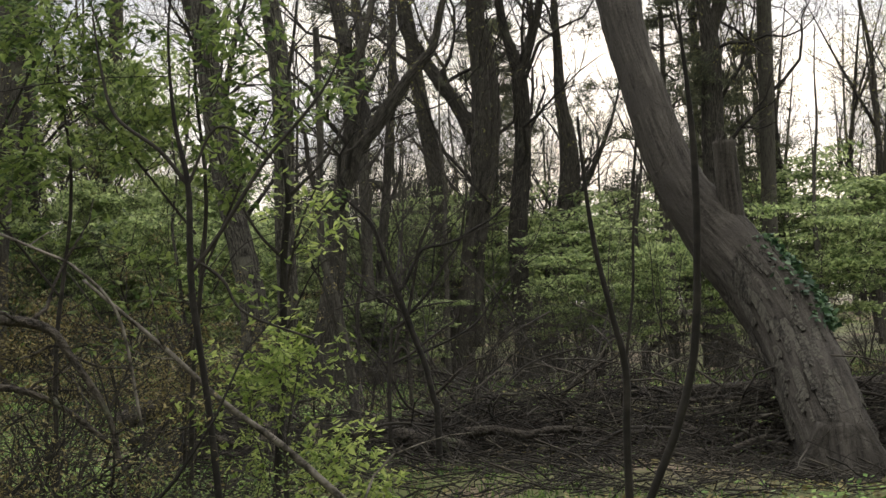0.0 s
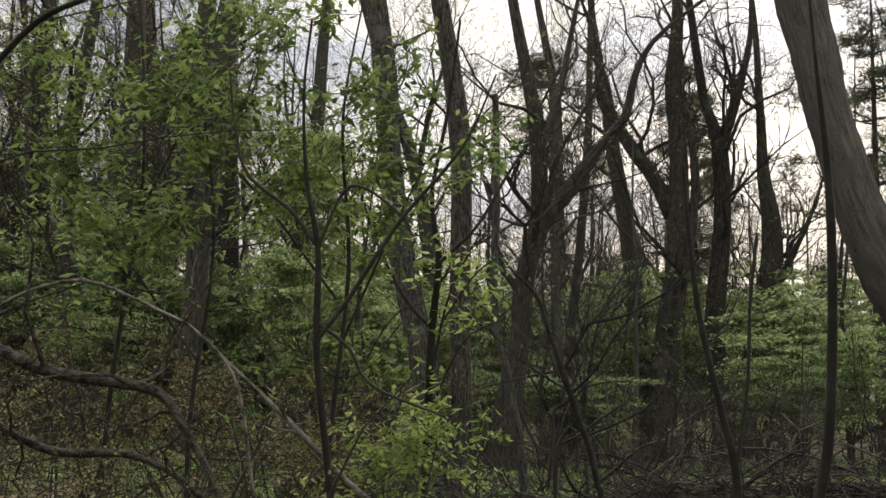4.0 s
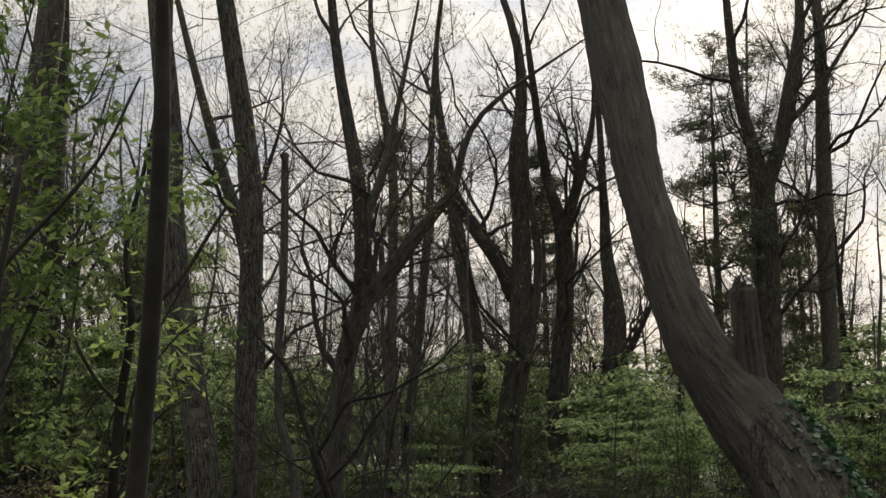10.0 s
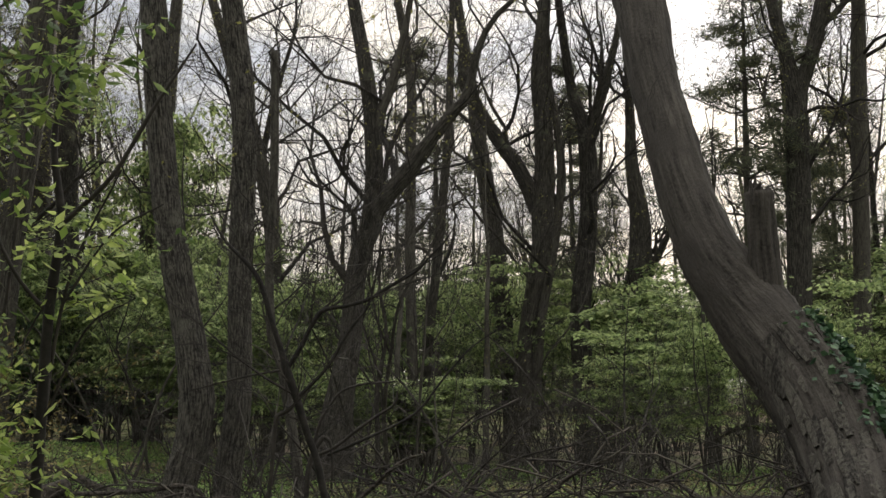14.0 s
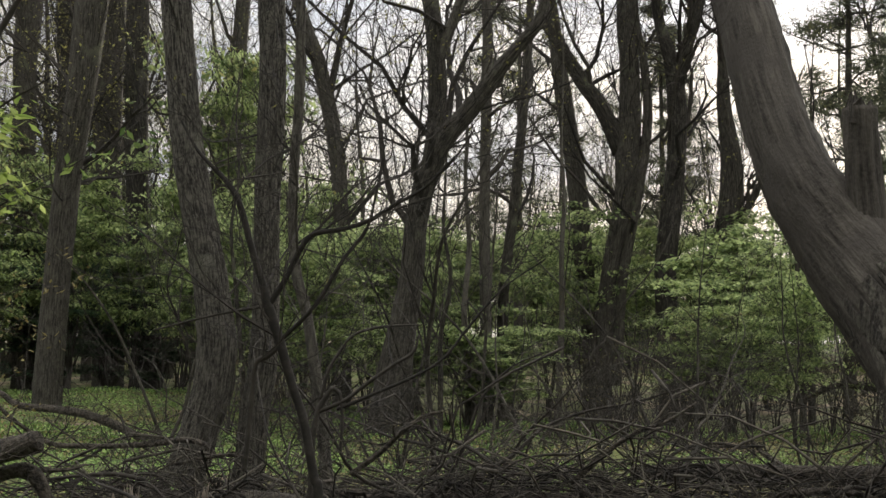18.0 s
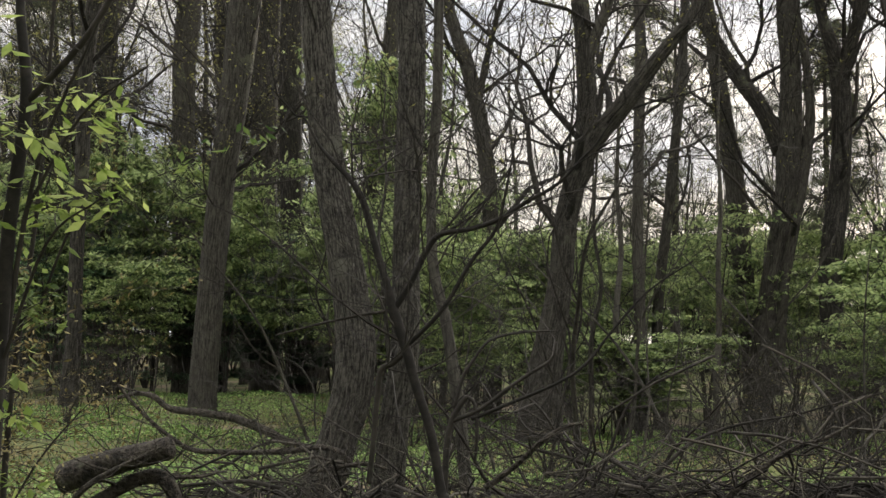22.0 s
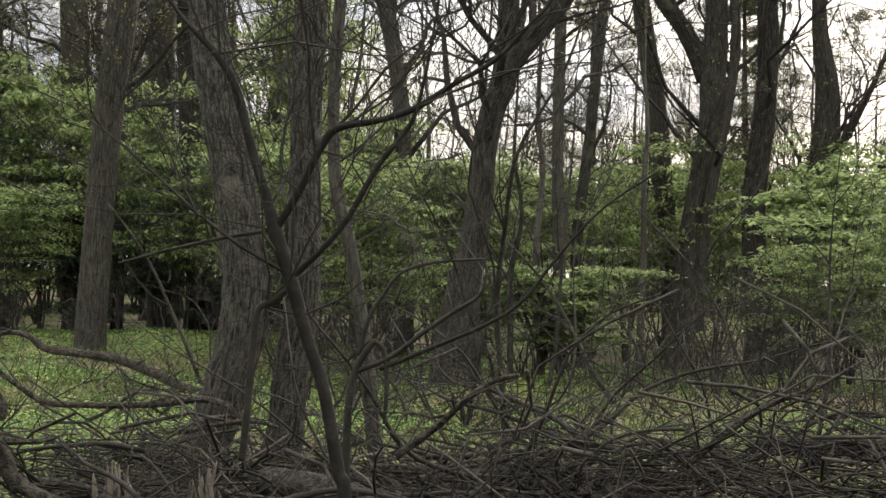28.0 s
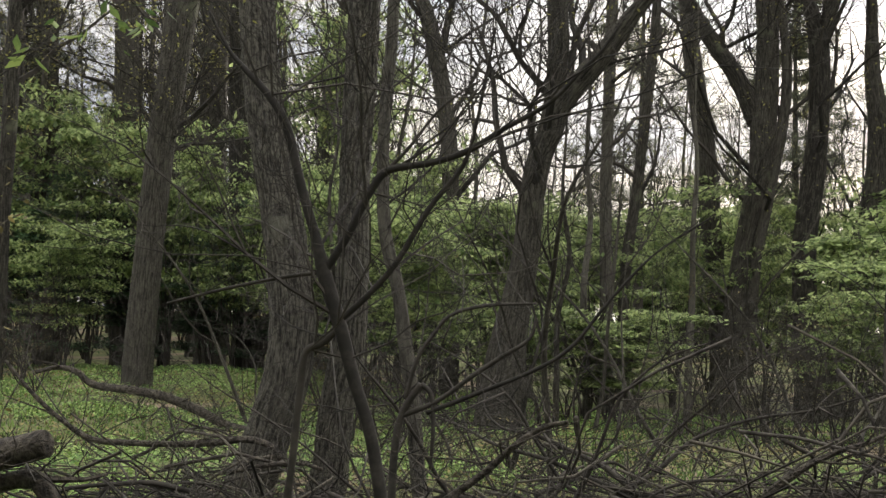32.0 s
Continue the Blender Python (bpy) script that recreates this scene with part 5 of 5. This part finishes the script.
LEAFY = "young ash-like sapling with drooping fresh green leaves"
leafy_sapling("leafy_sapling", [((-1.9, 8.6, 0, 0.022), (-1.85, 8.6, 1.2, 0.018), (-1.7, 8.5, 2.4, 0.014), (-1.75, 8.5, 3.4, 0.01), (-1.6, 8.5, 4.3, 0.005)), ((-1.75, 8.5, 1.9, 0.01), (-1.4, 8.4, 2.6, 0.008), (-1.15, 8.4, 3.1, 0.004)), ((-1.78, 8.5, 2.2, 0.01), (-2.3, 8.4, 2.9, 0.008), (-2.7, 8.3, 3.3, 0.004))], 13, LEAF, LEAFY, 0.085, 31)
leafy_sapling("leafy_sapling", [((-2.7, 8.3, 0, 0.02), (-2.7, 8.3, 1.4, 0.016), (-2.6, 8.4, 2.6, 0.012), (-2.75, 8.4, 3.9, 0.006)), ((-2.68, 8.35, 1.8, 0.01), (-3.2, 8.3, 2.5, 0.008), (-3.6, 8.3, 2.9, 0.004))], 12, LEAF, LEAFY, 0.085, 32)
leafy_sapling("leafy_sapling", [((-1.35, 9.35, 0, 0.016), (-1.34, 9.35, 1.3, 0.013), (-1.2, 9.3, 2.2, 0.009), (-0.9, 9.25, 2.8, 0.005)), ((-1.3, 9.3, 1.5, 0.008), (-1.05, 9.2, 1.95, 0.006), (-0.75, 9.1, 2.1, 0.003)), ((-1.22, 9.3, 2.1, 0.008), (-0.95, 9.25, 2.45, 0.006), (-0.65, 9.2, 2.6, 0.004))], 2.0, LEAF_BRIGHT, LEAFY, 0.085, 33, 10, 0.4)
leafy_sapling("leafy_sapling", [((-2.5, 10.9, 0, 0.02), (-2.4, 10.8, 1.2, 0.016), (-2.2, 10.7, 2.4, 0.012), (-2.0, 10.5, 3.6, 0.008), (-1.8, 10.4, 4.6, 0.004)), ((-2.3, 10.8, 1.6, 0.009), (-1.9, 10.6, 2.2, 0.006), (-1.5, 10.5, 2.35, 0.003))], 1.5, LEAF, LEAFY, 0.075, 34)
leafy_sapling("leafy_shrub", [((-1.15, 8.2, 0, 0.012), (-1.15, 8.2, 0.75, 0.009), (-1.05, 8.2, 1.3, 0.004)), ((-1.17, 8.2, 0.3, 0.009), (-1.35, 8.2, 0.8, 0.006), (-1.4, 8.2, 1.1, 0.003)), ((-1.13, 8.2, 0.1, 0.008), (-0.85, 8.1, 0.45, 0.006), (-0.65, 8.1, 0.65, 0.003))], 7, LEAF_BRIGHT, "bright yellow-green young shrub in the thicket", 0.07, 35, 18, 0.2)
leafy_sapling("withered_shrub", [((-2.2, 9.6, 0, 0.012), (-2.1, 9.6, 1.1, 0.009), (-2.4, 9.6, 2.0, 0.004)), ((-2.1, 9.6, 0.5, 0.009), (-1.7, 9.5, 1.2, 0.006), (-1.5, 9.5, 1.7, 0.003)), ((-2.2, 9.6, 0.2, 0.009), (-2.9, 9.6, 1.0, 0.006), (-3.3, 9.6, 1.7, 0.003))], 12, LEAF_BROWN, "tangled shrub with small withered yellow-brown leaves", 0.035, 37, 14, 0.2)
leafy_sapling("leafy_sapling", [((-3.6, 8.8, 0, 0.024), (-3.5, 8.8, 1.6, 0.019), (-3.3, 8.8, 3.2, 0.013), (-3.4, 8.8, 4.9, 0.006)), ((-3.4, 8.8, 2.4, 0.011), (-3.9, 8.7, 3.3, 0.008), (-4.2, 8.7, 4.0, 0.004)), ((-3.35, 8.8, 2.8, 0.011), (-2.9, 8.7, 3.6, 0.008), (-2.7, 8.7, 4.4, 0.004))], 12, LEAF, LEAFY, 0.08, 38)
for i, (x, y, high) in enumerate(((-1.75, 6.0, 0.75), (-2.2, 6.9, 0.9), (-1.5, 7.4, 0.7), (-2.75, 6.5, 1.0), (-2.1, 5.6, 0.6), (-3.2, 7.6, 1.1))):
    leafy_sapling("withered_shrub" if i % 2 else "leafy_shrub", [((x, y, 0, 0.011), (x + 0.05, y, high * 0.5, 0.008), (x + 0.12, y, high, 0.004)), ((x, y, 0.05, 0.009), (x - 0.3, y, high * 0.6, 0.006), (x - 0.45, y, high * 0.8, 0.003)), ((x, y, 0.05, 0.009), (x + 0.3, y + 0.1, high * 0.4, 0.006), (x + 0.55, y + 0.1, high * 0.6, 0.003))], 6, LEAF_BROWN if i % 2 else LEAF, "low tangled shrub with small yellow-brown withered leaves" if i % 2 else "low shrub with small green leaves among bare twigs", 0.035, 41 + i, 12, 0.24)
for i, (x, y, high) in enumerate(((-3.4, 10.2, 1.8), (-4.2, 9.2, 2.0), (-2.6, 8.9, 1.6), (-4.8, 10.8, 2.2), (-3.8, 7.6, 1.5), (-3.0, 11.2, 1.7), (-5.4, 9.8, 2.1))):
    leafy_sapling("withered_shrub", [((x, y, 0, 0.014), (x + 0.1, y, high * 0.5, 0.01), (x - 0.1, y, high, 0.004)), ((x, y, 0.1, 0.01), (x - 0.5, y, high * 0.6, 0.007), (x - 0.8, y, high * 0.85, 0.003)), ((x, y, 0.1, 0.01), (x + 0.4, y + 0.1, high * 0.5, 0.007), (x + 0.7, y + 0.1, high * 0.7, 0.003))], 10, LEAF_BROWN, "tangled shrub with small withered yellow-brown leaves", 0.04, 51 + i, 14, 0.22)
# dark tangle of bare stems
g = np.random.default_rng(88)
for m in range(26):
    x, y = g.uniform(-4.6, -2.1), g.uniform(6.4, 10.5)
    base = np.array([x, y, float(ground_z(x, y))])
    bush = thing("bare_shrub", base, "leafless dark tangled shrub in the thicket", "shrub", "thicket shrubs")
    for s in range(4):
        a = g.uniform(0, 6.28)
        lines = twig_lines((0, 0, -0.05), (math.cos(a) * 0.7, math.sin(a) * 0.7, 0.9), g.uniform(1.0, 2.3), g.uniform(0.009, 0.02), g, 2, 0.05, 0.55, 4)
        v, f = merged([tube(q, 4, cap=False) for q in lines])
        part("stem", mesh_of("stem", v, f, TWIG), bush)


# ---- grass, weeds and leaf litter ----
def scatter(n, box, keep, g):
    x, y = g.uniform(box[0], box[1], n), g.uniform(box[2], box[3], n)
    ok = keep(x, y)
    return x[ok], y[ok]


g = np.random.default_rng(99)
x, y = scatter(150000, (-20, 14, 9, 40), lambda x, y: (np.sin(x * 0.9 + 2) + np.sin(y * 0.7 + x * 0.3) + np.random.default_rng(5).normal(0, 0.7, len(x)) > 0.1 + 0.5 * (x > 0)) & (np.abs(x) < 0.62 * (y + 3)), g)
n = len(x)
root = np.stack([x, y, ground_z(x, y) - 0.01], -1)
lean = np.stack([g.normal(0, 0.35, n), g.normal(0, 0.35, n), np.ones(n)], -1)
ln = g.uniform(0.03, 0.11, (n, 1)) * (1 + 0.4 * (y > 24))[:, None]
a = g.uniform(0, 6.28, n)
side = np.stack([np.cos(a), np.sin(a), 0 * a], -1) * g.uniform(0.006, 0.014, (n, 1)) * (1 + 0.5 * (y > 20))[:, None]
tip = root + unit(lean) * ln
v = np.stack([root - side, root + side, tip + side * 0.3, tip - side * 0.3], 1).reshape(-1, 3)
tagged(new("grass", mesh_of("grass", v, np.arange(4 * n).reshape(-1, 4), GRASS)), "thin fresh spring grass on the forest floor", "grass", kind="stuff")
x, y = scatter(210000, (-16, 10, 9, 38), lambda x, y: np.sin(x * 0.8 - 1) + np.cos(y * 0.9 - x * 0.4) + np.where(x < -0.6, 1.0, -0.5) + np.random.default_rng(6).normal(0, 0.6, len(x)) > 0.75, g)
v, f = leaf_quads(np.stack([x, y, ground_z(x, y) + g.uniform(0.01, 0.1, len(x))], -1), 0.056, g, 0.6, 0.8)
tagged(new("weeds", mesh_of("weeds", v, f, WEED)), "low broad-leaved green weeds on the forest floor", "weeds", kind="stuff")
x, y = scatter(150000, (-18, 13, 8, 36), lambda x, y: np.sin(x * 1.1 + 0.5) + np.sin(y * 1.3 - x * 0.5) + np.random.default_rng(8).normal(0, 0.8, len(x)) < 0.6, g)
v, f = leaf_quads(np.stack([x, y, ground_z(x, y) + g.uniform(0.012, 0.05, len(x))], -1), 0.06, g, 0.65, 0.7)
tagged(new("leaf_litter", mesh_of("leaf_litter", v, f, LEAF_BROWN)), "dead brown leaves scattered on the ground", "leaf litter", kind="stuff")


# ---- bark flakes, ivy and roots of the leaning tree ----
old = next(o for o in scene.objects if o.name.startswith("leaning_tree"))
base = np.array(old.location)
bole = next(o for o in old.children if o.name.startswith("trunk"))
line = spline(LEANING, 12)
g = np.random.default_rng(123)
low = line[(line[:, 2] < 1.9) & (line[:, 2] > 0.1)]
for m in range(100):
    q = low[g.integers(1, len(low) - 1)]
    i = int(np.argmin(np.linalg.norm(line[:, :3] - q[:3], axis=1)))
    way = unit(line[max(0, i - 2), :3] - line[min(len(line) - 1, i + 2), :3])
    a = g.uniform(-2.6, 0.9)
    side = unit(np.cross(way, [0, 1.0, 0]))
    front = np.cross(side, way)
    out = unit(side * math.cos(a) + front * math.sin(a))
    across = np.cross(way, out)
    c = q[:3] + out * (q[3] * 1.0)
    ln, wd = g.uniform(0.18, 0.6), g.uniform(0.022, 0.06)
    rows = []
    for s in np.linspace(-0.5, 0.5, 4):
        bulge = 0.012 + 0.016 * abs(s) * g.uniform(0, 2)
        w = wd * (1 - 1.3 * abs(s) ** 2) + g.normal(0, 0.003)
        mid = c + way * ln * s
        rows += [mid - across * w - out * 0.01, mid - across * w * 0.8 + out * bulge, mid + across * w * 0.8 + out * bulge, mid + across * w - out * 0.01]
    faces = [(4 * r + k, 4 * r + k + 1, 4 * r + k + 5, 4 * r + k + 4) for r in range(3) for k in range(3)]
    part("bark_flake", mesh_of("bark_flake", np.array(rows) - base, faces, BARK_DARK), bole)
ivy = []
mid = line[(line[:, 2] < 2.3) & (line[:, 2] > 1.1)]
for _ in range(1300):
    q = mid[g.integers(0, len(mid))]
    a = g.normal(0.0, 0.5)
    ivy.append(q[:3] + np.array([math.cos(a) * 0.9, -abs(math.sin(a)), 0.3]) * q[3] * g.uniform(1.02, 1.3))
v, f = leaf_quads(np.array(ivy), 0.085, g, 0.1, 0.8, 0.3)
tagged(part("ivy", mesh_of("ivy", v - base, f, LEAF_DARK), old, "dark glossy ivy leaves clinging to the bark"), kind="stuff")
foot = line[-1, :3]
for m in range(6):
    a = m * 1.05 + 0.3
    d = np.array([math.cos(a), math.sin(a), 0])
    p = np.array([foot[0], foot[1], base[2]])
    root = np.array([[*(p + d * 0.15 + [0, 0, 0.55]), 0.14], [*(p + d * 0.36 + [0, 0, 0.22]), 0.13], [*(p + d * 0.6 + [0, 0, 0.04]), 0.09], [*(p + d * 1.0 - [0, 0, 0.1]), 0.05]])
    v, f = tube(spline(root, 5), 12, 0.06, seed=m)
    part("root", mesh_of("root", v - base, f, BARK_PALE, True), old)
